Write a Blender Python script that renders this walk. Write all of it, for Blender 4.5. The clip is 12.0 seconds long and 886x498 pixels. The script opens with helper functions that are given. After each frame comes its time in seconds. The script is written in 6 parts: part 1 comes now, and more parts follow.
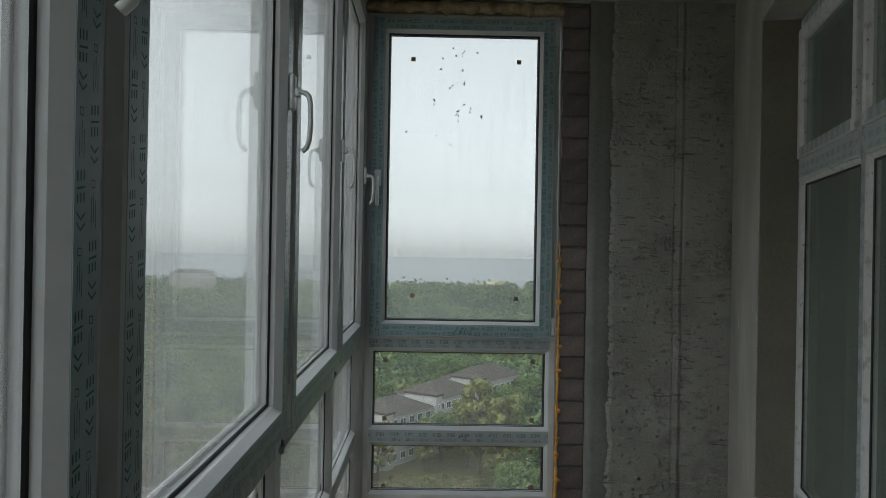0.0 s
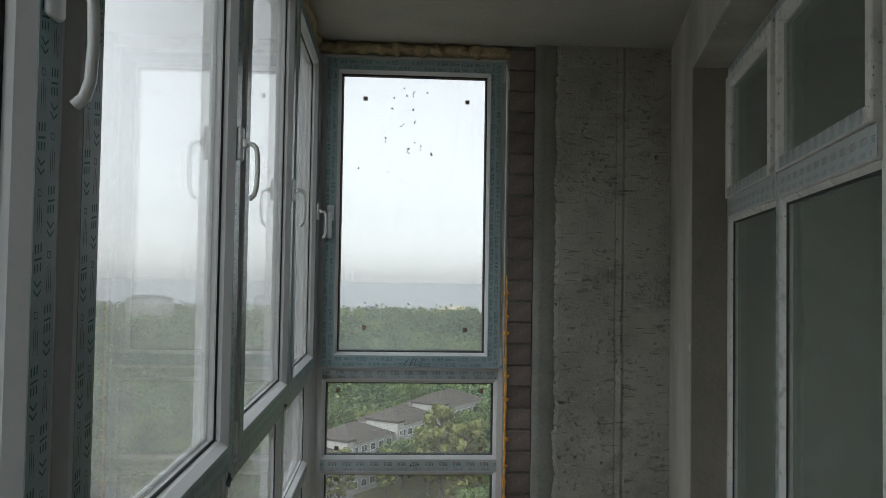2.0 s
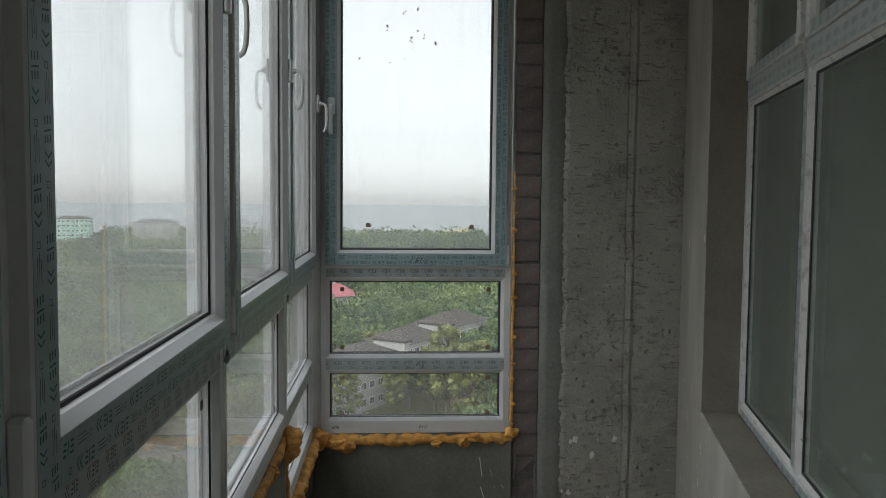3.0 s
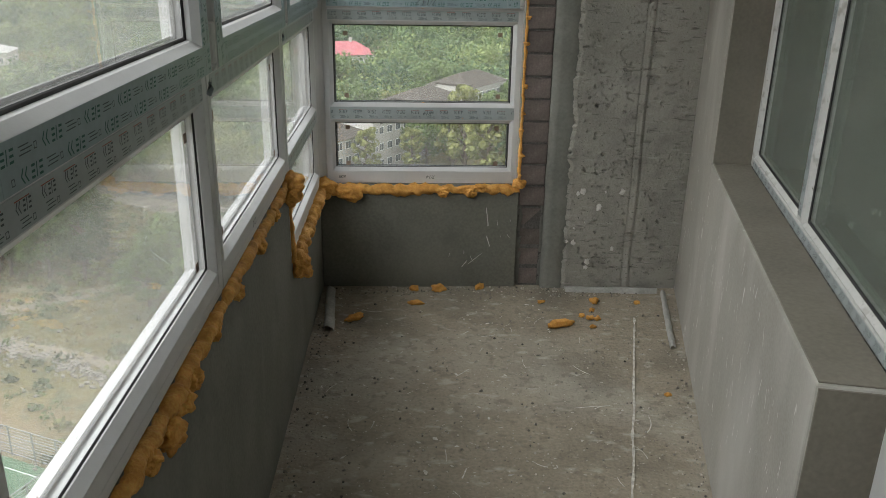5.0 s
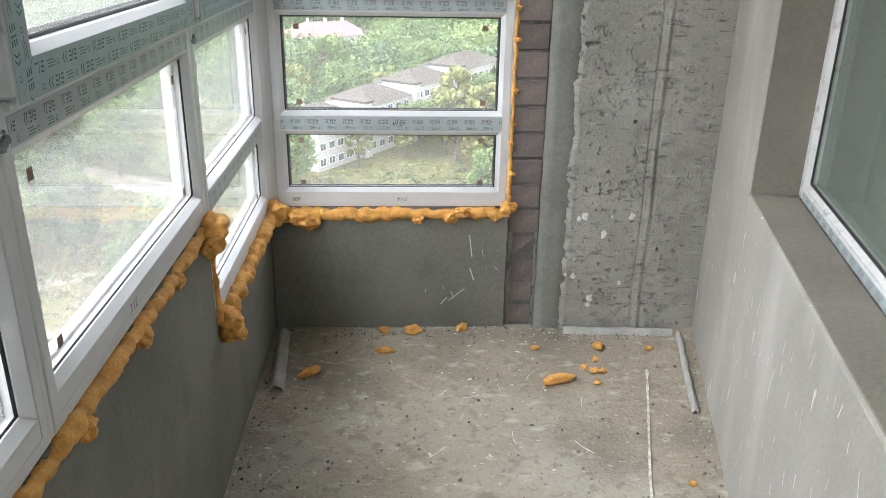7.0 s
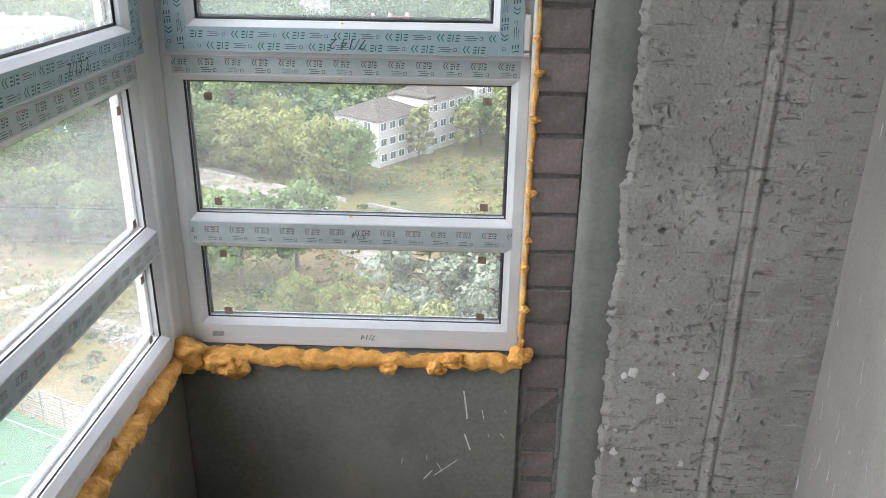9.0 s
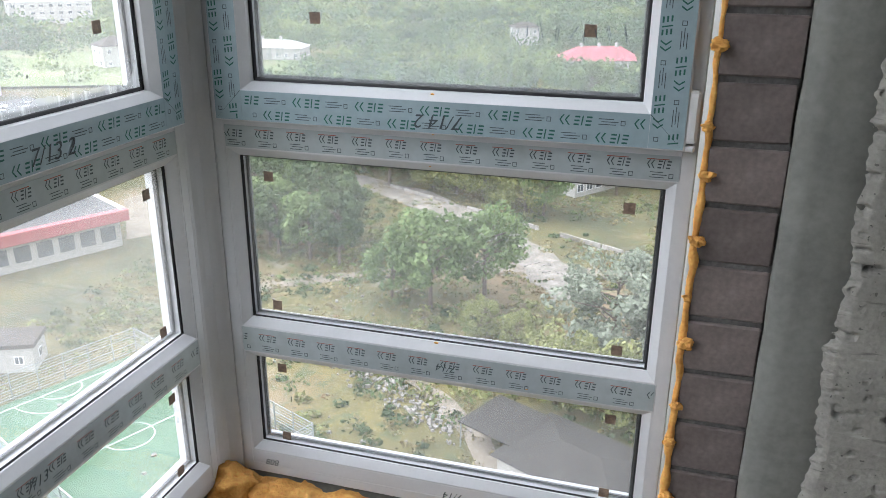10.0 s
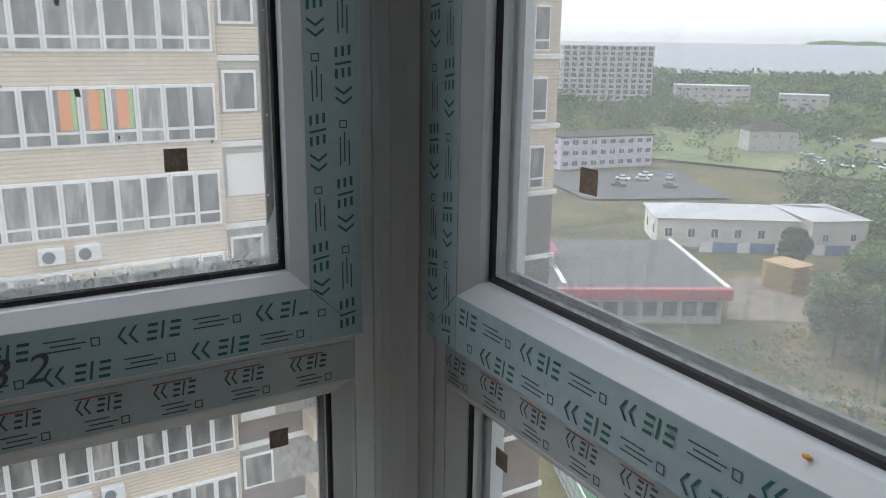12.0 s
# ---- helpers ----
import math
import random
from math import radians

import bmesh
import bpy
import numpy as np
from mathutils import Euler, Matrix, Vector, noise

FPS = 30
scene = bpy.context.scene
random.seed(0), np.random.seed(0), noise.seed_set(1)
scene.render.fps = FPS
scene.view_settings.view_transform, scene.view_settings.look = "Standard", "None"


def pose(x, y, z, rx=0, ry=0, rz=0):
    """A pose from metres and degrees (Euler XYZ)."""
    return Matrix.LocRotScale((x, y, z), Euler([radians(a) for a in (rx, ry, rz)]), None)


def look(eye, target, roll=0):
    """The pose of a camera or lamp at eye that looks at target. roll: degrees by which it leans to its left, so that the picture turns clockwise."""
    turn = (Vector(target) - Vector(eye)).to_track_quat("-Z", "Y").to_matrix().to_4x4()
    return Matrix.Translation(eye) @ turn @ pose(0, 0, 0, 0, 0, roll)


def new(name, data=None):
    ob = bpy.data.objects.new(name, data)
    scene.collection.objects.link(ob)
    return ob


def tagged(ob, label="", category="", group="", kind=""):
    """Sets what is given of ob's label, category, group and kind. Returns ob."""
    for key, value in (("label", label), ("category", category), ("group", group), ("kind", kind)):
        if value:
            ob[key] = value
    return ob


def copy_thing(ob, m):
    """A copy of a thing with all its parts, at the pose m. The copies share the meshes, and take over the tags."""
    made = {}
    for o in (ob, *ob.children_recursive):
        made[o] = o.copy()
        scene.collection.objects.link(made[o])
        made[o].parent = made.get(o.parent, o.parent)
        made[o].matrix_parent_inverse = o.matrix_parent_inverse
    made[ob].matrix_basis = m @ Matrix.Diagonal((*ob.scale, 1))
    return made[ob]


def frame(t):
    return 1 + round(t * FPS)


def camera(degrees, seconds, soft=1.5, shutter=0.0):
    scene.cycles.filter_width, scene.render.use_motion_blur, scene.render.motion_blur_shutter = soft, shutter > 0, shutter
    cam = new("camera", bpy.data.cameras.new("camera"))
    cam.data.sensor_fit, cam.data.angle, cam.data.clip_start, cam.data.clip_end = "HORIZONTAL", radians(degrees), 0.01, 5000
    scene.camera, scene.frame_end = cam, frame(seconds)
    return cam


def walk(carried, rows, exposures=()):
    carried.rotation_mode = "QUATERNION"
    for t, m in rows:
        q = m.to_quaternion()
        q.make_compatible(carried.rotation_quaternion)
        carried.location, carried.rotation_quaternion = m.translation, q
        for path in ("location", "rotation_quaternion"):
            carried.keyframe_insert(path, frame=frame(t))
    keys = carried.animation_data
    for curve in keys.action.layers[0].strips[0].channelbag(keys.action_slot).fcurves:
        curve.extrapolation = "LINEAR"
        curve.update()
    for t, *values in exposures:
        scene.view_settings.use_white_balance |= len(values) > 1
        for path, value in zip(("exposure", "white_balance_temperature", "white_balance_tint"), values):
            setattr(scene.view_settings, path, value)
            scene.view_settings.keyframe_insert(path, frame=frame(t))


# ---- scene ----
cam = camera(57.6, 12.0, 0.65)
PATH = [
    (0, (-0.027, 0.008, 1.618), (0.008, 2.007, 1.621), 1.0),
    (0.5, (-0.018, -0.057, 1.643), (0.067, 1.941, 1.623), 1.0),
    (1, (-0.006, -0.072, 1.645), (0.109, 1.924, 1.627), 0.9),
    (1.5, (-0.002, -0.09, 1.65), (0.128, 1.905, 1.657), 0.8),
    (2, (0.018, -0.107, 1.654), (0.147, 1.888, 1.721), 0.9),
    (2.5, (0.023, -0.059, 1.619), (0.152, 1.936, 1.691), 0.8),
    (2.7, (0.044, -0.025, 1.584), (0.156, 1.972, 1.618), 0.8),
    (3, (0.024, 0.004, 1.537), (0.142, 1.996, 1.411), 0.5),
    (3.5, (0.038, 0.014, 1.503), (0.145, 1.979, 1.145), 0.8),
    (3.7, (0.041, 0.02, 1.49), (0.138, 1.969, 1.055), 0.7),
    (5.3, (0.08, 0.134, 1.457), (0.156, 1.998, 0.736), 1.0),
    (5.5, (0.088, 0.188, 1.443), (0.165, 2.048, 0.712), 1.0),
    (6, (0.148, 0.36, 1.43), (0.238, 2.216, 0.691), 1.0),
    (6.5, (0.168, 0.491, 1.431), (0.26, 2.346, 0.689), 0.9),
    (7, (0.164, 0.704, 1.455), (0.257, 2.559, 0.713), 1.0),
    (7.2, (0.169, 0.77, 1.461), (0.261, 2.624, 0.716), 0.9),
    (8.8, (0.414, 1.6, 1.494), (0.382, 3.453, 0.743), 0.8),
    (9, (0.397, 1.715, 1.517), (0.343, 3.566, 0.762), 0.8),
    (9.5, (0.411, 1.98, 1.493), (0.224, 3.83, 0.758), 0.8),
    (10, (0.498, 2.281, 1.525), (-0.023, 4.081, 0.827), 0.4),
    (10.5, (0.479, 2.588, 1.515), (-0.347, 4.285, 0.855), 0.3),
    (11, (0.388, 2.839, 1.539), (-0.703, 4.398, 0.921), 0.1),
    (11.5, (0.351, 3.062, 1.553), (-1.197, 4.191, 0.978), 0.5),
    (12, (0.347, 3.173, 1.519), (-1.315, 4.155, 0.999), 0.8),
]
EXPOSURES = [(0.0, 1.17, 6200, 7), (1.2, 1.40, 6250, 10), (2.6, 1.48, 6300, 10), (3.7, 1.50, 6550, 11), (5.3, 2.40, 6700, 11), (6.3, 3.06, 6500, 13), (7.0, 3.38, 6300, 15), (9.0, 3.08, 6150, 16), (10.5, 2.42, 6050, 17), (12.0, 1.70, 6100, 15)]
walk(cam, [(t, look(eye, target, roll)) for t, eye, target, roll in PATH], EXPOSURES)

# ---- world and light ----
GROUND = -40.5
wd = bpy.data.worlds.new("overcast_sky")
scene.world = wd
wd.use_nodes = True
wn = wd.node_tree
sky = wn.nodes.new("ShaderNodeTexSky")
sky.sky_type = "NISHITA"
sky.sun_disc = False
sky.sun_elevation = radians(48)
sky.sun_rotation = radians(250)
sky.air_density, sky.dust_density, sky.ozone_density = 1.0, 0.7, 1.0
grey = wn.nodes.new("ShaderNodeHueSaturation")
grey.inputs["Saturation"].default_value = 0.08
wn.links.new(sky.outputs[0], grey.inputs["Color"])
# an overcast sky: dimmer at the horizon than overhead
sky_co, sky_sep, sky_rise, sky_mul = (wn.nodes.new("ShaderNode" + k) for k in ("TexCoord", "SeparateXYZ", "MapRange", "VectorMath"))
sky_mul.operation = "SCALE"
sky_rise.inputs["From Max"].default_value = 0.9
sky_rise.inputs["To Min"].default_value, sky_rise.inputs["To Max"].default_value = 0.61, 1.36
wn.links.new(sky_co.outputs["Generated"], sky_sep.inputs[0])
wn.links.new(sky_sep.outputs["Z"], sky_rise.inputs["Value"])
wn.links.new(grey.outputs[0], sky_mul.inputs[0])
wn.links.new(sky_rise.outputs[0], sky_mul.inputs["Scale"])
wn.links.new(sky_mul.outputs[0], wn.nodes["Background"].inputs[0])
wn.nodes["Background"].inputs[1].default_value = 0.15
sun_data = bpy.data.lights.new("sun", "SUN")
sun_data.energy, sun_data.angle, sun_data.color = 0.5, radians(70), (1.0, 0.98, 0.95)
sun = new("sun", sun_data)
sun.matrix_world = look((0, 0, 200), (90, 60, 0))


# ---- materials ----
def mat(name, colour, rough=0.6, metal=0.0, spread=0.12, scale=8.0, fine=60.0, bump=0.1, bump_size=0.01, spec=0.5, second=None, per_object=0.0, islands=0.0):
    """A surface with variation at two scales and a fine relief."""
    m = bpy.data.materials.new(name)
    m.use_nodes = True
    nt, bs = m.node_tree, m.node_tree.nodes["Principled BSDF"]
    tc = nt.nodes.new("ShaderNodeTexCoord")
    n1, n2 = nt.nodes.new("ShaderNodeTexNoise"), nt.nodes.new("ShaderNodeTexNoise")
    for n, s, d in ((n1, scale, 5.0), (n2, fine, 3.0)):
        n.inputs["Scale"].default_value, n.inputs["Detail"].default_value = s, d
        nt.links.new(tc.outputs["Object"], n.inputs["Vector"])
    ramp = nt.nodes.new("ShaderNodeValToRGB")
    a, b = ramp.color_ramp.elements
    a.position, b.position = 0.3, 0.7
    dark = [max(0.0, c * (1 - spread)) for c in colour]
    light = [min(1.0, c * (1 + spread)) for c in colour] if second is None else second
    a.color, b.color = (*dark, 1), (*light, 1)
    nt.links.new(n1.outputs["Fac"], ramp.inputs["Fac"])
    mix = nt.nodes.new("ShaderNodeMix")
    mix.data_type, mix.blend_type = "RGBA", "OVERLAY"
    mix.inputs["Factor"].default_value = min(0.6, spread * 2)
    nt.links.new(ramp.outputs[0], mix.inputs["A"])
    nt.links.new(n2.outputs["Fac"], mix.inputs["B"])
    out = mix.outputs["Result"]
    if islands:
        geo, hv, mv = nt.nodes.new("ShaderNodeNewGeometry"), nt.nodes.new("ShaderNodeHueSaturation"), nt.nodes.new("ShaderNodeMapRange")
        mv.inputs["To Min"].default_value, mv.inputs["To Max"].default_value = 1 - islands, 1 + islands
        nt.links.new(geo.outputs["Random Per Island"], mv.inputs["Value"])
        nt.links.new(mv.outputs[0], hv.inputs["Value"])
        nt.links.new(out, hv.inputs["Color"])
        out = hv.outputs[0]
    if per_object:
        info, hs = nt.nodes.new("ShaderNodeObjectInfo"), nt.nodes.new("ShaderNodeHueSaturation")
        mr = nt.nodes.new("ShaderNodeMapRange")
        mr.inputs["To Min"].default_value, mr.inputs["To Max"].default_value = 1 - per_object, 1 + per_object
        nt.links.new(info.outputs["Random"], mr.inputs["Value"])
        nt.links.new(mr.outputs[0], hs.inputs["Value"])
        nt.links.new(out, hs.inputs["Color"])
        out = hs.outputs[0]
    nt.links.new(out, bs.inputs["Base Color"])
    bs.inputs["Roughness"].default_value, bs.inputs["Metallic"].default_value = rough, metal
    bs.inputs["Specular IOR Level"].default_value = spec
    if bump:
        bp = nt.nodes.new("ShaderNodeBump")
        bp.inputs["Strength"].default_value, bp.inputs["Distance"].default_value = bump, bump_size
        nt.links.new(n2.outputs["Fac"], bp.inputs["Height"])
        nt.links.new(bp.outputs[0], bs.inputs["Normal"])
    return m


def blotch(m, colour, scale, low, high, amount=1.0, stretch=(1, 1, 1), detail=6.0, seed=0.0):
    """Lays stains of another colour over a material's base colour."""
    nt, bs = m.node_tree, m.node_tree.nodes["Principled BSDF"]
    old = bs.inputs["Base Color"].links[0].from_socket
    tc, mp, nz = nt.nodes.new("ShaderNodeTexCoord"), nt.nodes.new("ShaderNodeMapping"), nt.nodes.new("ShaderNodeTexNoise")
    mp.inputs["Scale"].default_value = stretch
    mp.inputs["Location"].default_value = (seed, seed * 1.7, seed * 0.6)
    nz.inputs["Scale"].default_value, nz.inputs["Detail"].default_value = scale, detail
    mr = nt.nodes.new("ShaderNodeMapRange")
    mr.inputs["From Min"].default_value, mr.inputs["From Max"].default_value = low, high
    mr.inputs["To Max"].default_value = amount
    mix = nt.nodes.new("ShaderNodeMix")
    mix.data_type = "RGBA"
    mix.inputs["B"].default_value = (*colour, 1)
    nt.links.new(tc.outputs["Object"], mp.inputs["Vector"])
    nt.links.new(mp.outputs[0], nz.inputs["Vector"])
    nt.links.new(nz.outputs["Fac"], mr.inputs["Value"])
    nt.links.new(mr.outputs[0], mix.inputs["Factor"])
    nt.links.new(old, mix.inputs["A"])
    nt.links.new(mix.outputs["Result"], bs.inputs["Base Color"])
    return m


def leafy(m, amount=0.4):
    """Lets light through the leaves."""
    nt, bs = m.node_tree, m.node_tree.nodes["Principled BSDF"]
    tl, mx = nt.nodes.new("ShaderNodeBsdfTranslucent"), nt.nodes.new("ShaderNodeMixShader")
    nt.links.new(bs.inputs["Base Color"].links[0].from_socket, tl.inputs[0])
    mx.inputs[0].default_value = amount
    nt.links.new(bs.outputs[0], mx.inputs[1])
    nt.links.new(tl.outputs[0], mx.inputs[2])
    nt.links.new(mx.outputs[0], nt.nodes["Material Output"].inputs[0])
    bs.inputs["Specular IOR Level"].default_value = 0.2
    return m


def courses(m, pitch, colour, amount=0.5):
    """Brick courses as thin darker joints at a true pitch."""
    nt, bs = m.node_tree, m.node_tree.nodes["Principled BSDF"]
    old = bs.inputs["Base Color"].links[0].from_socket
    tc, sp, dv, fc, lt, ml, mix = (nt.nodes.new("ShaderNode" + k) for k in ("TexCoord", "SeparateXYZ", "Math", "Math", "Math", "Math", "Mix"))
    dv.operation, fc.operation, lt.operation, ml.operation = "DIVIDE", "FRACT", "LESS_THAN", "MULTIPLY"
    dv.inputs[1].default_value, lt.inputs[1].default_value, ml.inputs[1].default_value = pitch, 0.22, amount
    mix.data_type = "RGBA"
    mix.inputs["B"].default_value = (*colour, 1)
    nt.links.new(tc.outputs["Object"], sp.inputs[0])
    nt.links.new(sp.outputs["Z"], dv.inputs[0])
    nt.links.new(dv.outputs[0], fc.inputs[0])
    nt.links.new(fc.outputs[0], lt.inputs[0])
    nt.links.new(lt.outputs[0], ml.inputs[0])
    nt.links.new(ml.outputs[0], mix.inputs["Factor"])
    nt.links.new(old, mix.inputs["A"])
    nt.links.new(mix.outputs["Result"], bs.inputs["Base Color"])
    return m


def glass(name, dust=0.05, streak=0.0, tint=(0.96, 0.98, 0.975), seed=0.0, dirt=(0.75, 0.77, 0.76)):
    """Clear pane with a mirror sheen, dried runs, a film of dust and haze."""
    m = bpy.data.materials.new(name)
    m.use_nodes = True
    nt = m.node_tree
    nt.nodes.clear()
    out, tr, gl, df = (nt.nodes.new("ShaderNode" + k) for k in ("OutputMaterial", "BsdfTransparent", "BsdfGlossy", "BsdfDiffuse"))
    tl = nt.nodes.new("ShaderNodeBsdfTranslucent")
    tr.inputs[0].default_value = (*tint, 1)
    gl.inputs["Roughness"].default_value = 0.0
    df.inputs[0].default_value = (*dirt, 1)
    tl.inputs[0].default_value = (*dirt, 1)
    lw, pw, fr = nt.nodes.new("ShaderNodeLayerWeight"), nt.nodes.new("ShaderNodeMath"), nt.nodes.new("ShaderNodeMapRange")
    lw.inputs["Blend"].default_value = 0.5
    pw.operation = "POWER"
    pw.inputs[1].default_value = 4.0
    fr.inputs["To Min"].default_value, fr.inputs["To Max"].default_value = 0.035, 0.9
    nt.links.new(lw.outputs["Facing"], pw.inputs[0])
    nt.links.new(pw.outputs[0], fr.inputs["Value"])
    m1, m2, m3 = (nt.nodes.new("ShaderNodeMixShader") for _ in range(3))
    nt.links.new(fr.outputs[0], m1.inputs[0])
    nt.links.new(tr.outputs[0], m1.inputs[1])
    nt.links.new(gl.outputs[0], m1.inputs[2])
    m3.inputs[0].default_value = 0.6
    nt.links.new(df.outputs[0], m3.inputs[1])
    nt.links.new(tl.outputs[0], m3.inputs[2])
    tc, mp, nz = nt.nodes.new("ShaderNodeTexCoord"), nt.nodes.new("ShaderNodeMapping"), nt.nodes.new("ShaderNodeTexNoise")
    mp.inputs["Scale"].default_value = (1, 1, 0.06)
    mp.inputs["Location"].default_value = (seed, seed, seed)
    nz.inputs["Scale"].default_value, nz.inputs["Detail"].default_value = 55.0, 4.0
    mr = nt.nodes.new("ShaderNodeMapRange")
    mr.inputs["From Min"].default_value, mr.inputs["From Max"].default_value = 0.5, 0.72
    mr.inputs["To Min"].default_value, mr.inputs["To Max"].default_value = dust, dust + streak
    nt.links.new(tc.outputs["Object"], mp.inputs["Vector"])
    nt.links.new(mp.outputs[0], nz.inputs["Vector"])
    nt.links.new(nz.outputs["Fac"], mr.inputs["Value"])
    nt.links.new(mr.outputs[0], m2.inputs[0])
    nt.links.new(m1.outputs[0], m2.inputs[1])
    nt.links.new(m3.outputs[0], m2.inputs[2])
    nt.links.new(m2.outputs[0], out.inputs[0])
    return m


M_PVC = mat("white_pvc", (0.66, 0.67, 0.685), 0.32, spread=0.04, scale=14, fine=180, bump=0.02, bump_size=0.001)
M_PVC_DIRTY = blotch(blotch(mat("mortar_stained_pvc", (0.66, 0.66, 0.65), 0.5, spread=0.08, scale=14, fine=120, bump=0.1, bump_size=0.002), (0.34, 0.325, 0.29), 30, 0.57, 0.68, 0.6, detail=9.0, seed=4), (0.10, 0.095, 0.085), 90, 0.66, 0.70, 0.8, seed=9)
M_FILM = blotch(mat("blue_grey_film", (0.325, 0.425, 0.465), 0.30, spread=0.07, scale=9, fine=70, bump=0.05, bump_size=0.001), (0.41, 0.515, 0.55), 6, 0.5, 0.8, 0.6)
M_FILM2 = mat("pale_grey_film", (0.42, 0.475, 0.49), 0.32, spread=0.06, scale=9, fine=70, bump=0.05, bump_size=0.001)
M_GREEN = mat("green_print", (0.02, 0.125, 0.10), 0.5, spread=0.1, bump=0)
M_INK = mat("dark_print", (0.06, 0.08, 0.09), 0.5, spread=0.1, bump=0)
M_RED = mat("red_print", (0.35, 0.08, 0.06), 0.5, spread=0.1, bump=0)
M_GASKET = mat("black_rubber", (0.015, 0.015, 0.017), 0.55, spread=0.15, bump=0.05)
M_HANDLE = mat("white_handle", (0.74, 0.75, 0.76), 0.3, spread=0.03, bump=0)
M_LABEL = mat("brown_label", (0.23, 0.165, 0.12), 0.6, spread=0.3, scale=90, fine=300, bump=0)
# the dust film is real grime plus a veil added for distance haze
M_GLASS = glass("clean_glass", 0.08, 0.03)
M_GLASS_MILKY = glass("milky_dusty_glass", 0.14, 0.04, seed=1.3)
M_GLASS_SASH = glass("streaked_glass", 0.185, 0.035, (0.92, 0.94, 0.935), seed=3.1)
M_GLASS_DIRTY = glass("grimy_glass", 0.16, 0.12, seed=6.4)
M_SPACER = mat("dark_spacer", (0.05, 0.053, 0.057), 0.45, spread=0.2, scale=40, bump=0.05)
# the greenish dirt film also carries the pale reflection of the windows opposite
M_GLASS_ROOM = glass("room_glass", 0.26, 0.0, (0.78, 0.85, 0.81), seed=8.0, dirt=(0.64, 0.70, 0.65))
M_FOAM = blotch(mat("orange_foam", (0.80, 0.37, 0.075), 0.75, spread=0.22, scale=25, fine=160, bump=0.5, bump_size=0.006, second=(0.90, 0.49, 0.13)), (0.45, 0.18, 0.03), 40, 0.55, 0.75, 0.7)
M_FOAM_OLD = mat("faded_foam", (0.42, 0.33, 0.20), 0.8, spread=0.25, scale=25, fine=120, bump=0.4, bump_size=0.006)
M_RENDER = blotch(blotch(mat("dark_render", (0.178, 0.178, 0.154), 0.75, spread=0.16, scale=3.5, fine=90, bump=0.15, bump_size=0.003), (0.24, 0.24, 0.215), 2.2, 0.5, 0.75, 0.7, (1, 1, 0.5)), (0.12, 0.12, 0.108), 7, 0.60, 0.75, 0.5, seed=4)
blotch(M_RENDER, (0.23, 0.23, 0.205), 16, 0.56, 0.74, 0.45, (1, 1, 0.35), 8.0, 13)
blotch(M_RENDER, (0.105, 0.105, 0.095), 3.0, 0.54, 0.72, 0.5, (1, 1, 0.7), 8.0, 21)
M_PLASTER = blotch(blotch(mat("grey_plaster", (0.36, 0.345, 0.31), 0.8, spread=0.10, scale=2.5, fine=120, bump=0.12, bump_size=0.002), (0.52, 0.51, 0.48), 3.0, 0.48, 0.72, 0.8, (1.2, 1.2, 0.45), seed=2), (0.75, 0.74, 0.72), 38, 0.71, 0.74, 0.8, (1, 1, 0.18), 2.0, 9)
M_CONCRETE = blotch(blotch(mat("cast_concrete", (0.335, 0.325, 0.295), 0.85, spread=0.14, scale=5, fine=150, bump=0.5, bump_size=0.004), (0.43, 0.42, 0.385), 3.0, 0.5, 0.7, 0.7, seed=1), (0.20, 0.197, 0.18), 9, 0.57, 0.72, 0.6, (1, 1, 1.4), 9.0, seed=6)
blotch(M_CONCRETE, (0.50, 0.49, 0.455), 20, 0.60, 0.72, 0.6, (0.5, 1, 2.6), 8.0, 17)
blotch(M_CONCRETE, (0.15, 0.147, 0.133), 34, 0.635, 0.69, 0.75, (0.35, 1, 2.4), 6.0, 27)
blotch(M_CONCRETE, (0.10, 0.098, 0.09), 95, 0.69, 0.73, 0.8, (1, 1, 1), 2.0, 37)
M_MORTAR = blotch(mat("grey_mortar", (0.215, 0.217, 0.20), 0.8, spread=0.12, scale=5, fine=80, bump=0.2, bump_size=0.003), (0.27, 0.27, 0.25), 4, 0.5, 0.75, 0.6)
M_BRICK = blotch(mat("dark_brown_brick", (0.185, 0.152, 0.142), 0.55, spread=0.18, scale=20, fine=120, bump=0.25, bump_size=0.002, per_object=0.18), (0.26, 0.245, 0.23), 14, 0.6, 0.78, 0.5)
M_JOINT = mat("brick_joint_mortar", (0.14, 0.135, 0.13), 0.9, spread=0.25, scale=30, fine=120, bump=0.3, bump_size=0.003)
M_SCREED = mat("floor_screed", (0.335, 0.29, 0.228), 0.92, spread=0.16, scale=2.2, fine=85, bump=0.9, bump_size=0.006)
for _c, _s, _lo, _hi, _a, _st, _d, _k in (((0.205, 0.185, 0.15), 3.2, 0.48, 0.68, 0.8, (1, 1, 1), 9.0, 3), ((0.43, 0.40, 0.34), 2.0, 0.50, 0.68, 0.75, (1, 1, 1), 10.0, 7), ((0.21, 0.19, 0.155), 26, 0.54, 0.66, 0.6, (1, 1, 1), 8.0, 11),
                                          ((0.52, 0.49, 0.43), 13, 0.58, 0.70, 0.7, (1, 1.6, 1), 9.0, 5), ((0.64, 0.61, 0.56), 48, 0.655, 0.70, 0.75, (1, 1.3, 1), 5.0, 15), ((0.07, 0.062, 0.053), 75, 0.66, 0.72, 0.6, (1, 1, 1), 4.0, 25)):
    blotch(M_SCREED, _c, _s, _lo, _hi, _a, _st, _d, _k)
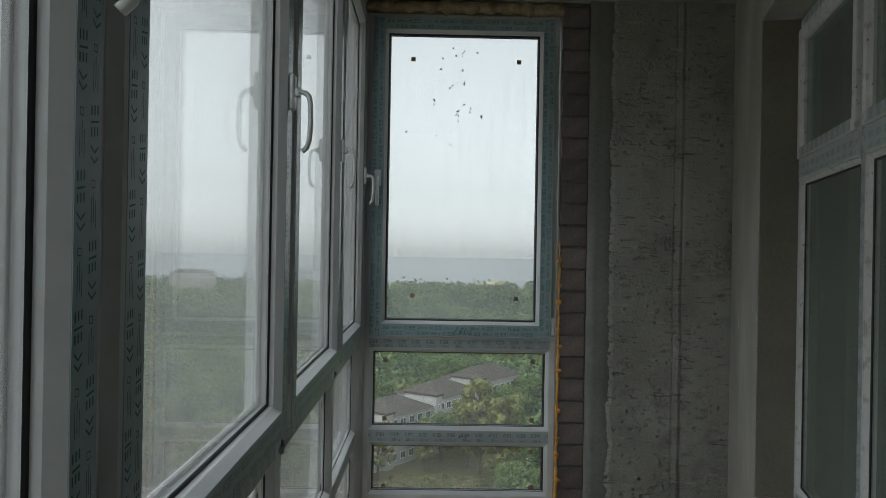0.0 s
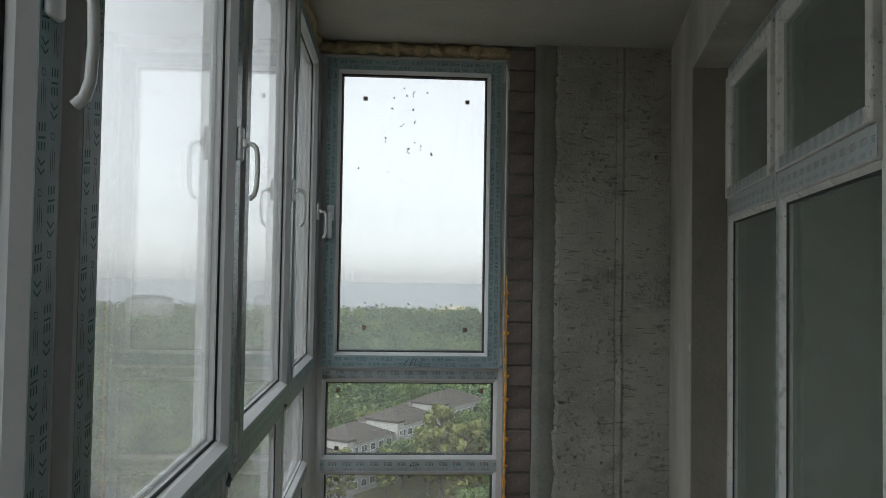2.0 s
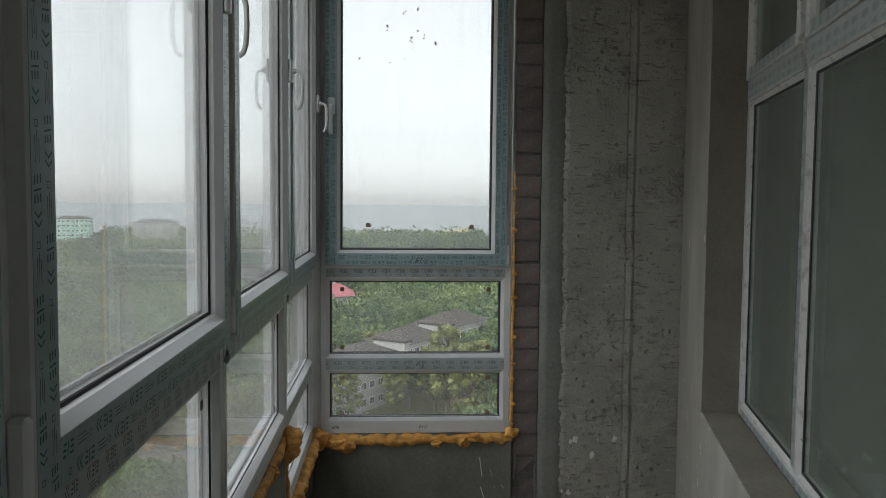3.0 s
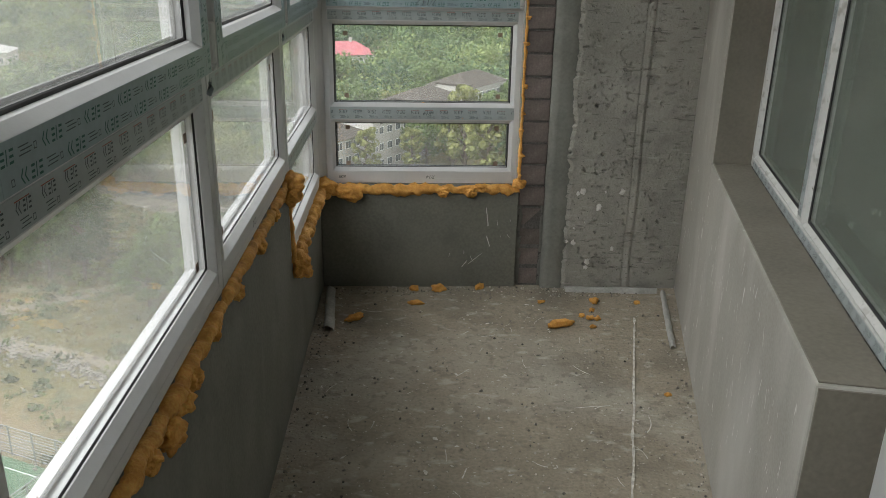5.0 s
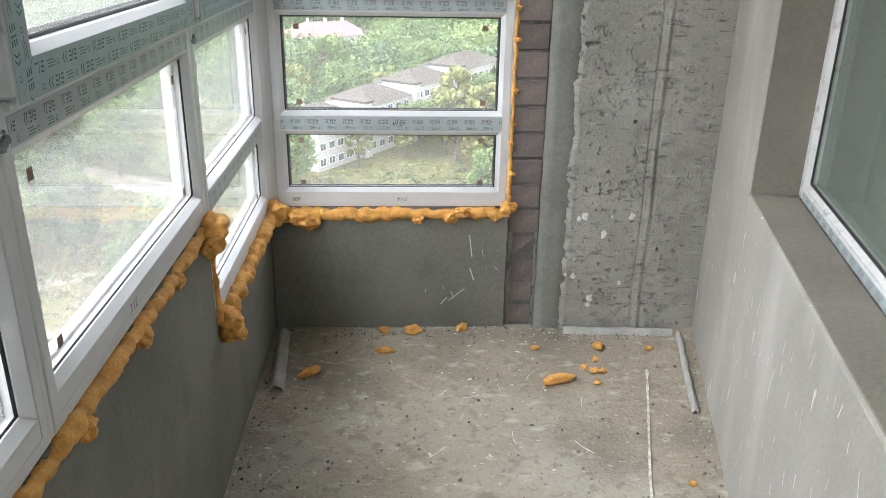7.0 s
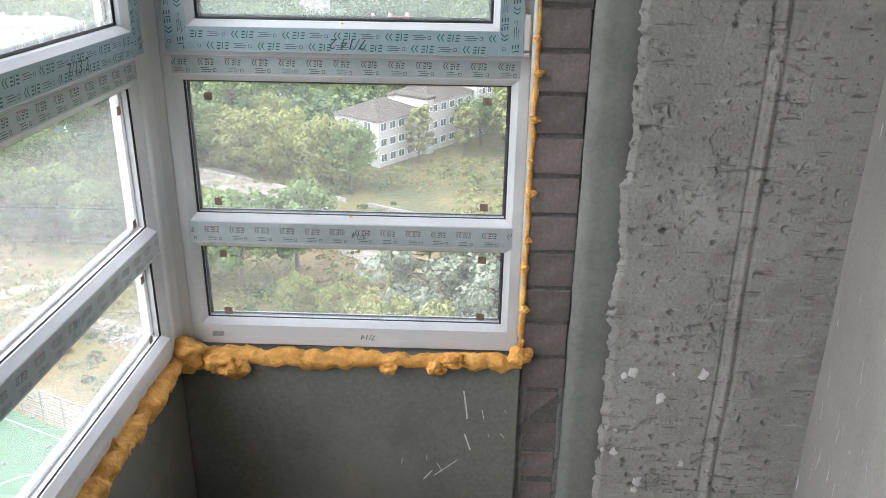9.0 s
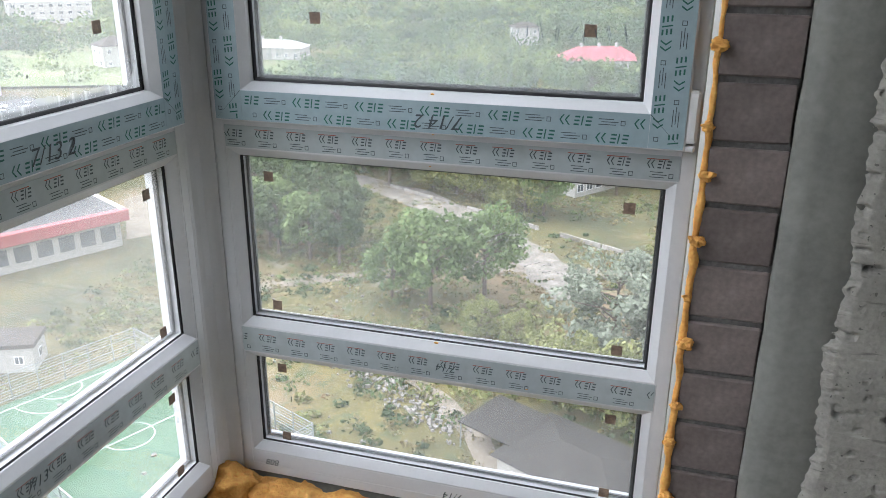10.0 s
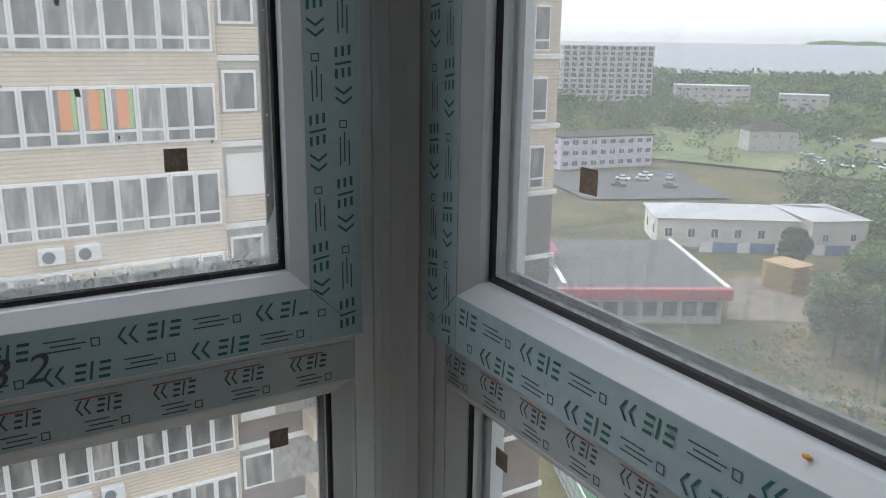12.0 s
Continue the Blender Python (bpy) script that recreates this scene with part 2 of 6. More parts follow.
M_CEILING = blotch(mat("ceiling_slab", (0.42, 0.41, 0.36), 0.85, spread=0.1, scale=2, fine=80, bump=0.15, bump_size=0.003), (0.33, 0.32, 0.28), 3, 0.55, 0.75, 0.6)
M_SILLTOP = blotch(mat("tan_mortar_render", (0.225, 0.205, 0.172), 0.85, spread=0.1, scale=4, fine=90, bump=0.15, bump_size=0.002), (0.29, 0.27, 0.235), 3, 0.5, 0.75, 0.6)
M_GRIME = mat("grey_grime", (0.36, 0.36, 0.34), 0.9, spread=0.3, scale=60, bump=0, islands=0.6)
M_RUNS = glass("glass_with_dried_runs", 0.04, 0.22, seed=5.7)
M_DUSTBAND = glass("dusty_pane_foot", 0.30, 0.45, seed=2.2)
M_TORN = mat("torn_grey_film", (0.26, 0.30, 0.33), 0.5, spread=0.2, scale=30, bump=0.1)
M_WHITE = mat("white_splash", (0.72, 0.71, 0.69), 0.85, spread=0.1, scale=60, bump=0.2)
M_STRIP = mat("grey_foam_strip", (0.42, 0.42, 0.40), 0.7, spread=0.15, scale=15, fine=90, bump=0.2, bump_size=0.003)
M_GRIT = mat("pale_grit", (0.31, 0.29, 0.255), 0.9, spread=0.3, scale=30, bump=0.3, islands=0.7)
M_CHALK = mat("chalk_line", (0.62, 0.60, 0.56), 0.9, spread=0.2, scale=60, bump=0.2)
M_ROOM = mat("unlit_room_plaster", (0.38, 0.37, 0.34), 0.9, spread=0.1, bump=0)


# ---- mesh helpers ----
def obj(name, bm, material, parent=None, label="", smooth=False):
    me = bpy.data.meshes.new(name)
    bmesh.ops.recalc_face_normals(bm, faces=bm.faces)
    bm.to_mesh(me)
    bm.free()
    me.materials.append(material)
    if smooth:
        for p in me.polygons:
            p.use_smooth = True
    ob = new(name, me)
    if parent is not None:
        ob.parent = parent
    if label:
        ob["label"] = label
    return ob


def part(name, bm, material, parent, label="", smooth=False):
    return obj(name, bm, material, parent, label, smooth)


def thing(name, label, category, group="", kind="", at=(0, 0, 0)):
    ob = new(name)
    ob.location = at
    ob.empty_display_size = 0.1
    return tagged(ob, label, category, group, kind)


def box(bm, lo, hi, bevel=0.0, m=None):
    lo, hi = Vector(lo), Vector(hi)
    r = bmesh.ops.create_cube(bm, size=1.0, matrix=Matrix.Translation((lo + hi) / 2) @ Matrix.Diagonal((*(hi - lo), 1)))
    vs = r["verts"]
    if bevel:
        es = list({e for v in vs for e in v.link_edges})
        r = bmesh.ops.bevel(bm, geom=es, offset=bevel, segments=1, affect="EDGES", profile=0.5)
        vs = list({v for f in r["faces"] for v in f.verts} | {v for v in vs if v.is_valid})
    if m is not None:
        for v in vs:
            v.co = m @ v.co
    return vs


def bm_box(lo, hi, bevel=0.0, m=None):
    bm = bmesh.new()
    box(bm, lo, hi, bevel, m)
    return bm


def quad(bm, pts):
    bm.faces.new([bm.verts.new(p) for p in pts])


def ring(bm, place, u0, u1, w0, w1, profile):
    """A mitred frame: the profile's points (inset, depth) carried round a rectangle."""
    loops = []
    for inset, n in profile:
        a, b, c, d = u0 + inset, u1 - inset, w0 + inset, w1 - inset
        loops.append([bm.verts.new(place(u, w, n)) for u, w in ((a, c), (b, c), (b, d), (a, d))])
    for la, lb in zip(loops, loops[1:]):
        for i in range(4):
            j = (i + 1) % 4
            bm.faces.new((la[i], la[j], lb[j], lb[i]))


def pbox(bm, place, u0, u1, w0, w1, n0, n1, bevel=0.0):
    a, b = Vector(place(u0, w0, n0)), Vector(place(u1, w1, n1))
    # the placing may be turned, so build by corners
    co = [place(u, w, n) for n in (n0, n1) for w in (w0, w1) for u in (u0, u1)]
    vs = [bm.verts.new(c) for c in co]
    fs = [bm.faces.new([vs[i] for i in f]) for f in ((0, 1, 3, 2), (4, 6, 7, 5), (0, 4, 5, 1), (2, 3, 7, 6), (0, 2, 6, 4), (1, 5, 7, 3))]
    if bevel:
        bmesh.ops.bevel(bm, geom=list({e for f in fs for e in f.edges}), offset=bevel, segments=1, affect="EDGES", profile=0.5)


def text_mesh(name, body, size, material, parent, m):
    """Writing as a flat mesh in the built-in font."""
    cu = bpy.data.curves.new(name, "FONT")
    cu.body, cu.size, cu.align_x, cu.align_y = body, size, "CENTER", "CENTER"
    cu.shear = 0.3
    tmp = bpy.data.objects.new(name, cu)
    scene.collection.objects.link(tmp)
    dg = bpy.context.evaluated_depsgraph_get()
    me = bpy.data.meshes.new_from_object(tmp.evaluated_get(dg))
    bpy.data.objects.remove(tmp)
    me.transform(m)
    me.materials.clear()
    me.materials.append(material)
    ob = new(name, me)
    ob.parent = parent
    return ob


def foam_tube(bm, pts, radii, seg=18, seed=0.0):
    """A lumpy bead of foam swept along a line."""
    rings = []
    for i, p in enumerate(pts):
        p = Vector(p)
        d = (Vector(pts[min(i + 1, len(pts) - 1)]) - Vector(pts[max(i - 1, 0)])).normalized()
        s = d.cross(Vector((0.3, 0.2, 0.93))).normalized()
        t = d.cross(s)
        loop = []
        for k in range(seg):
            a = 2 * math.pi * k / seg
            q = p + (s * math.cos(a) + t * math.sin(a)) * radii[i]
            w = 1 + 0.50 * noise.noise(q * 24 + Vector((seed, 0, 0))) + 0.30 * noise.noise(q * 75 + Vector((seed, 3, 0))) + 0.16 * noise.noise(q * 190 + Vector((seed, 5, 0)))
            loop.append(bm.verts.new(p + (q - p) * w))
        rings.append(loop)
    for a, b in zip(rings, rings[1:]):
        for k in range(seg):
            bm.faces.new((a[k], a[(k + 1) % seg], b[(k + 1) % seg], b[k]))
    bm.faces.new(rings[0]), bm.faces.new(rings[-1][::-1])


def foam_blob(bm, c, r, seed=0.0, squash=(1, 1, 1), sub=3):
    res = bmesh.ops.create_icosphere(bm, subdivisions=sub, radius=1.0)
    for v in res["verts"]:
        w = 1 + 0.50 * noise.noise(v.co * 1.5 + Vector((seed, 0, 0))) + 0.22 * noise.noise(v.co * 4 + Vector((0, seed, 0))) + 0.08 * noise.noise(v.co * 11 + Vector((0, 0, seed)))
        v.co = Vector(c) + Vector([v.co[k] * squash[k] for k in range(3)]) * r * w


# ---- windows ----
def left_place(u, w, n):
    return (-0.352 + n, u, w)


def far_place(u, w, n):
    return (u, 3.570 - n, w)


RP, RD = Vector((1.280, 3.447, 0)), Vector((0.226, 0.974, 0)).normalized()
RN = Vector((RD.y, -RD.x, 0))


def right_at(a, off, z):
    """A point on the slanting house wall: a along it, off into it."""
    p = RP + RD * a + RN * off
    return (p.x, p.y, z)


def right_place(u, w, n):
    return right_at(u, 0.150 - n, w)


def film(place, parent, u0, u1, w0, w1, n, upright, kind, seed):
    """Protective film on a profile, with its printed marks drawn as plain bars."""
    rng = random.Random(seed)
    bm = bmesh.new()
    pbox(bm, place, u0, u1, w0, w1, n, n + 0.0008)
    base = part("protective_film", bm, M_FILM if kind == "sash" else M_FILM2, parent, "peeling printed protective film")
    logo, lines = bmesh.new(), bmesh.new()
    length, width = (w1 - w0, u1 - u0) if upright else (u1 - u0, w1 - w0)

    def bar(bm, s0, s1, t0, t1, lean=0.0):
        if s0 < 0.002 or s1 > length - 0.002 or t0 < 0.001 or t1 > width - 0.001:
            return
        c = ((s0, t0), (s1, t0), (s1 + lean, t1), (s0 + lean, t1))
        if upright:
            quad(bm, [place(u0 + t, w0 + s, n + 0.0014) for s, t in c])
        else:
            quad(bm, [place(u0 + s, w0 + t, n + 0.0014) for s, t in c])

    red = bmesh.new()

    def mark_at(x, t0, h, w):
        """A slanted maker's mark: stacked bars, a stroke, stacked bars and a double chevron."""
        k, th = h * 0.16, h * 0.17
        for q in (0.0, 0.39, 0.78):
            bar(logo, x + w * 0.46 + k * q, x + w * 0.62 + k * q, t0 + h * q, t0 + h * q + th)
            bar(logo, x + w * 0.82 + k * q, x + w * 0.99 + k * q, t0 + h * q, t0 + h * q + th)
        bar(logo, x + w * 0.68, x + w * 0.72, t0, t0 + h, k)
        for q in (0.0, 0.17):
            bar(logo, x + w * (0.12 + q), x + w * (0.17 + q), t0, t0 + h * 0.5, -w * 0.11)
            bar(logo, x + w * (0.01 + q), x + w * (0.06 + q), t0 + h * 0.5, t0 + h, w * 0.11)

    def lines_at(x, t0, w):
        for q, (i, j) in enumerate(((0.0, 0.62), (0.1, 0.72), (0.0, 0.55))):
            bar(lines, x + w * i, x + w * j, t0 + q * 0.0042, t0 + q * 0.0042 + 0.0012)
        e = x + w * 0.80
        bar(lines, e, e + 0.0010, t0, t0 + 0.0075)
        bar(lines, e + 0.0010, e + 0.0060, t0, t0 + 0.0010)
        bar(lines, e + 0.0010, e + 0.0060, t0 + 0.0065, t0 + 0.0075)
        bar(lines, e + 0.0060, e + 0.0070, t0, t0 + 0.0075)

    s, k = rng.uniform(-0.03, 0.0), 0
    while s < length:
        if kind == "sash":
            lo, hi = width * 0.07, width * 0.55
            mark_at(s, lo if k % 2 else hi, width * 0.30, 0.050)
            lines_at(s + 0.004, hi + 0.003 if k % 2 else lo + 0.003, 0.042)
            s += 0.057
        else:
            h = min(0.0135, width * 0.45)
            mark_at(s, width * 0.48, h, 0.036)
            bar(red, s, s + 0.034, width * 0.48 + h + 0.0006, width * 0.48 + h + 0.0018)
            if width > 0.020:
                lines_at(s + 0.006, width * 0.10, 0.036)
            s += 0.062
        k += 1
    if kind != "sash":
        part("print_rule", red, M_RED, base)
    else:
        red.free()
    part("print_mark", logo, M_GREEN if kind == "sash" else M_INK, base)
    part("print_line", lines, M_INK, base)
    return base


def handle(place, parent, u, w, n):
    bm = bmesh.new()
    pbox(bm, place, u - 0.015, u + 0.015, w - 0.036, w + 0.036, n, n + 0.012, 0.004)
    pbox(bm, place, u - 0.010, u + 0.010, w - 0.009, w + 0.009, n + 0.010, n + 0.022, 0.003)
    # the lever: a round bar that leaves the neck towards the room and hooks back at its foot
    pts = [(0.0, 0.010), (0.001, 0.024), (-0.002, 0.033), (-0.009, 0.039), (-0.022, 0.042), (-0.060, 0.043), (-0.094, 0.041), (-0.110, 0.036), (-0.118, 0.027)]
    prev = None
    for i, (dw, dn) in enumerate(pts):
        a, b = pts[max(i - 1, 0)], pts[min(i + 1, len(pts) - 1)]
        d = Vector((b[0] - a[0], b[1] - a[1])).normalized()
        lo = []
        for q in range(8):
            c, e = math.cos(q * math.pi / 4), math.sin(q * math.pi / 4)
            hw, ht = 0.0085, 0.0055
            lo.append(bm.verts.new(place(u + c * hw, w + dw - d.y * e * ht, n + dn + d.x * e * ht)))
        if prev:
            for k in range(8):
                bm.faces.new((prev[k], prev[(k + 1) % 8], lo[(k + 1) % 8], lo[k]))
        else:
            bm.faces.new(lo)
        prev = lo
    bm.faces.new(prev)
    return part("handle", bm, M_HANDLE, parent, "white lever handle turned down", True)


def hinge(place, parent, u, w, n):
    bm = bmesh.new()
    pbox(bm, place, u - 0.009, u + 0.009, w, w + 0.080, n - 0.01, n + 0.010, 0.004)
    pbox(bm, place, u - 0.008, u + 0.008, w - 0.014, w - 0.003, n - 0.01, n + 0.008, 0.003)
    return part("hinge", bm, M_HANDLE, parent, "white hinge cover")


def pane(place, parent, u0, u1, w0, w1, n, material, labels=True):
    """Sealed glass with a black gasket round it and small square labels in its corners."""
    bm = bmesh.new()
    pbox(bm, place, u0 - 0.004, u1 + 0.004, w0 - 0.004, w1 + 0.004, n - 0.012, n)
    p = part("pane", bm, material, parent)
    bm = bmesh.new()
    ring(bm, place, u0 - 0.002, u1 + 0.002, w0 - 0.002, w1 + 0.002, [(0, n + 0.001), (0.0, n + 0.004), (0.0045, n + 0.003), (0.0060, n + 0.0004)])
    part("gasket", bm, M_GASKET, p)
    bm = bmesh.new()
    ring(bm, place, u0 + 0.001, u1 - 0.001, w0 + 0.001, w1 - 0.001, [(0, n - 0.0125), (0, n - 0.019), (0.006, n - 0.019), (0.007, n - 0.0125)])
    part("spacer", bm, M_SPACER, p)
    if labels:
        for du, dw in labels:
            bm = bmesh.new()
            uu, ww = u0 + du * (u1 - u0), w0 + dw * (w1 - w0)
            pbox(bm, place, uu - 0.0095, uu + 0.0095, ww - 0.0095, ww + 0.0095, n + 0.0003, n + 0.0008)
            part("label", bm, M_LABEL, p, "small square brown sticker")
    return p


FIXED = [(0, -0.045), (0, 0.018), (0.002, 0.020), (0.024, 0.020), (0.040, 0.006), (0.042, -0.012), (0.042, -0.045)]
SASH = [(0.016, -0.03), (0.016, 0.0205), (0, 0.0205), (0, 0.038), (0.003, 0.041), (0.055, 0.041), (0.067, 0.026), (0.070, 0.006), (0.070, -0.010), (0.058, -0.012), (0.058, -0.03)]
CORNERS = ((0.07, 0.88), (0.93, 0.88), (0.07, 0.09), (0.93, 0.09))


def unit(name, label, place, u0, u1, w0, w1, low_panes, sash, handle_u, hinge_u, seed, sash_labels, note=""):
    """A floor-to-ceiling glazing unit: fixed panes below, an opening sash above."""
    win = thing(name, label, "window", "balcony glazing", "structure", place((u0 + u1) / 2, w0, 0))
    inv = Matrix.Translation(-win.location)

    def pl(u, w, n):
        return inv @ Vector(place(u, w, n))

    bm = bmesh.new()
    ring(bm, pl, u0, u1, w0, w1, [(0, -0.045), (0, 0.018), (0.002, 0.020), (0.022, 0.020)])
    ring(bm, pl, u0, u1, w0, w1, [(0.022, 0.020), (0.024, -0.02), (0.024, -0.045), (0.0, -0.045)])
    part("window_frame", bm, M_PVC, win)
    bm = bmesh.new()
    pbox(bm, pl, u0 + 0.0225, u1 - 0.0225, w0 + 0.021, low_panes[0][0] - 0.017, -0.044, 0.0194, 0.001)
    part("bottom_rail", bm, M_PVC, win)
    for i, (a, b) in enumerate(low_panes):
        top = low_panes[i + 1][0] if i + 1 < len(low_panes) else sash[0]
        bm = bmesh.new()
        pbox(bm, pl, u0 + 0.022, u1 - 0.022, b + 0.014, top - 0.014 if i + 1 < len(low_panes) else top + 0.022, -0.045, 0.0195 if i + 1 < len(low_panes) else 0.0193, 0.001)
        part("transom", bm, M_PVC, win)
        film(pl, win, u0 + 0.024, u1 - 0.024, b + 0.017, top - (0.017 if i + 1 < len(low_panes) else 0.012), 0.0197, False, "frame", seed + i)
        bm = bmesh.new()
        ring(bm, pl, u0 + 0.022, u1 - 0.022, a - 0.018, b + 0.018, [(0, 0.004), (0.0, 0.019), (0.004, 0.0192), (0.019, 0.006), (0.020, -0.0), (0.020, -0.030), (0.012, -0.030), (0.012, -0.045)])
        part("glazing_bead", bm, M_PVC, win)
        pane(pl, win, u0 + 0.042, u1 - 0.042, a, b, 0.0, M_GLASS if name == "window_1" else M_GLASS_MILKY, CORNERS)
    s0, s1, z0, z1 = u0 + 0.020, u1 - 0.020, sash[0], sash[1]
    bm = bmesh.new()
    ring(bm, pl, s0, s1, z0, z1, SASH)
    sh = part("sash", bm, M_PVC, win, "opening sash in peeling printed film")
    film(pl, sh, s0 + 0.055, s1 - 0.055, z0 + 0.003, z0 + 0.0545, 0.0411, False, "sash", seed + 10)
    film(pl, sh, s0 + 0.055, s1 - 0.055, z1 - 0.0545, z1 - 0.003, 0.0411, False, "sash", seed + 11)
    film(pl, sh, s0 + 0.003, s0 + 0.0545, z0 + 0.003, z1 - 0.003, 0.0411, True, "sash", seed + 12)
    film(pl, sh, s1 - 0.0545, s1 - 0.003, z0 + 0.003, z1 - 0.003, 0.0411, True, "sash", seed + 13)
    bm = bmesh.new()
    for a, b, da, db in ((s0, z0, 1, 1), (s1, z0, -1, 1), (s1, z1, -1, -1), (s0, z1, 1, -1)):
        quad(bm, [pl(a + da * u, b + db * w, 0.0428) for u, w in ((0.003, 0.0024), (0.0036, 0.003), (0.0550, 0.0544), (0.0544, 0.0550))])
    part("mitre_joint", bm, M_INK, sh)
    pane(pl, win, s0 + 0.070, s1 - 0.070, z0 + 0.070, z1 - 0.070, 0.013, M_GLASS_DIRTY if name == "window_2" else M_GLASS_SASH, sash_labels)
    handle(pl, sh, s0 + 0.030 if handle_u < 0 else s1 - 0.036, 1.928, 0.0415)
    hu = s0 - 0.006 if hinge_u < 0 else s1 + 0.006
    hinge(pl, sh, hu, z0 + 0.012, 0.030)
    hinge(pl, sh, hu, z1 - 0.10, 0.030)
    return win, pl


LOW3 = [(0.556, 0.757), (0.842, 1.170)]
LOW2 = [(0.842, 1.170)]
TOP = (1.239, 2.636)
SASHL = ((0.16, 0.913), (0.865, 0.910), (0.18, 0.085), (0.87, 0.080))
w_far, pl_far = unit("window_1", "white plastic balcony window with printed film", far_place, -0.305, 0.536, 0.488, 2.655, LOW3, TOP, -1, 1, 1, SASHL)
w_l2, pl_l2 = unit("window_2", "white plastic balcony window with printed film", left_place, 2.641, 3.497, 0.488, 2.655, LOW3, TOP, 1, -1, 21, ((0.87, 0.083), (0.13, 0.083), (0.87, 0.913)))
w_l1, pl_l1 = unit("window_3", "white plastic balcony window over a rendered parapet", left_place, 1.693, 2.625, 0.775, 2.655, LOW2, TOP, 1, -1, 41, ())
w_l0, pl_l0 = unit("window_4", "white plastic balcony window over a rendered parapet", left_place, 0.745, 1.677, 0.775, 2.655, LOW2, TOP, 1, -1, 61, ())
w_lm, pl_lm = unit("window_5", "white plastic balcony window over a rendered parapet", left_place, -0.200, 0.729, 0.775, 2.655, LOW2, TOP, 1, -1, 81, ())

posts = thing("window_posts", "white plastic joining posts between the balcony windows", "window post", "", "structure")
for y0, y1, zb in ((2.625, 2.641, 0.488), (1.677, 1.693, 0.775), (0.729, 0.745, 0.775), (-0.216, -0.200, 0.775)):
    bm = bmesh.new()
    pbox(bm, left_place, y0, y1, zb, 2.655, -0.045, 0.0185, 0.002)
    part("joining_post", bm, M_PVC, posts)
# the corner post: a square tube with two ribbed facets towards the room
bm = bmesh.new()
prof = [(-0.400, 3.497), (-0.333, 3.497), (-0.331, 3.503), (-0.325, 3.511), (-0.330, 3.514), (-0.322, 3.527), (-0.312, 3.535), (-0.316, 3.540), (-0.309, 3.546), (-0.305, 3.549), (-0.305, 3.615), (-0.400, 3.615)]
lo = [bm.verts.new((x, y, 0.47)) for x, y in prof]
hi = [bm.verts.new((x, y, 2.655)) for x, y in prof]
for i in range(len(prof)):
    j = (i + 1) % len(prof)
    bm.faces.new((lo[i], lo[j], hi[j], hi[i]))
bm.faces.new(lo), bm.faces.new(hi[::-1])
part("corner_post", bm, M_PVC, posts, "white ribbed corner post")

# pencilled marks on the frames
text_mesh("pencil_mark", "808", 0.020, M_INK, w_far, Matrix.Translation(Vector(pl_far(-0.235, 0.517, 0.0205))) @ pose(0, 0, 0, 90, 0, 0) @ pose(0, 0, 0, 0, 0, 180))
text_mesh("pencil_mark", "7/14", 0.022, M_INK, w_far, Matrix.Translation(Vector(pl_far(0.155, 0.517, 0.0205))) @ pose(0, 0, 0, 90, 0, 0) @ pose(0, 0, 0, 0, 0, 180))
text_mesh("pencil_mark", "7/14 2", 0.032, M_INK, w_far, Matrix.Translation(Vector(pl_far(0.13, 1.262, 0.0435))) @ pose(0, 0, 0, 90, 0, 0) @ pose(0, 0, 0, 0, 0, 180))
text_mesh("pencil_mark", "7/14", 0.022, M_INK, w_far, Matrix.Translation(Vector(pl_far(0.14, 0.80, 0.0215))) @ pose(0, 0, 0, 90, 0, 0) @ pose(0, 0, 0, 0, 0, 180))
text_mesh("pencil_mark", "7/13", 0.024, M_INK, w_l2, Matrix.Translation(Vector(pl_l2(3.05, 0.80, 0.0215))) @ pose(0, 0, 0, 90, 0, 90))
text_mesh("pencil_mark", "7/13 2", 0.034, M_INK, w_l2, Matrix.Translation(Vector(pl_l2(3.16, 1.262, 0.0435))) @ pose(0, 0, 0, 90, 0, 90))
text_mesh("pencil_mark", "7/12", 0.024, M_INK, w_l1, Matrix.Translation(Vector(pl_l1(2.05, 0.805, 0.0215))) @ pose(0, 0, 0, 90, 0, 90))

# splashes of dried mortar on the far sash's glass
rng = random.Random(5)
bm = bmesh.new()
for i in range(46):
    u, w = rng.gauss(0.10, 0.075), rng.triangular(1.95, 2.55, 2.4)
    r, a = rng.uniform(0.0012, 0.005), rng.uniform(0, 6.28)
    pts = [(u + r * math.cos(a + k * 1.047) * rng.uniform(0.4, 1.6), w + r * math.sin(a + k * 1.047) * rng.uniform(0.4, 1.8)) for k in range(6)]
    quad(bm, [pl_far(x, y, 0.0145) for x, y in pts])
part("mortar_splash", bm, M_MORTAR, w_far, "dried grey mortar splashes")
bm = bmesh.new()
for i in range(75):
    u, w = rng.uniform(2.74, 3.40), rng.uniform(1.33, 2.55)
    r = rng.choice((0.0005, 0.0008, 0.0012, 0.0019)) * rng.uniform(0.8, 1.3)
    quad(bm, [pl_l2(u + r * x * rng.uniform(0.5, 1.5), w + r * y * rng.uniform(0.8, 2.2), 0.0145) for x, y in ((-1, -1), (1, -1), (1, 1), (-1, 1))])
part("mortar_splash", bm, M_MORTAR, w_l2, "dried grey mortar splashes")

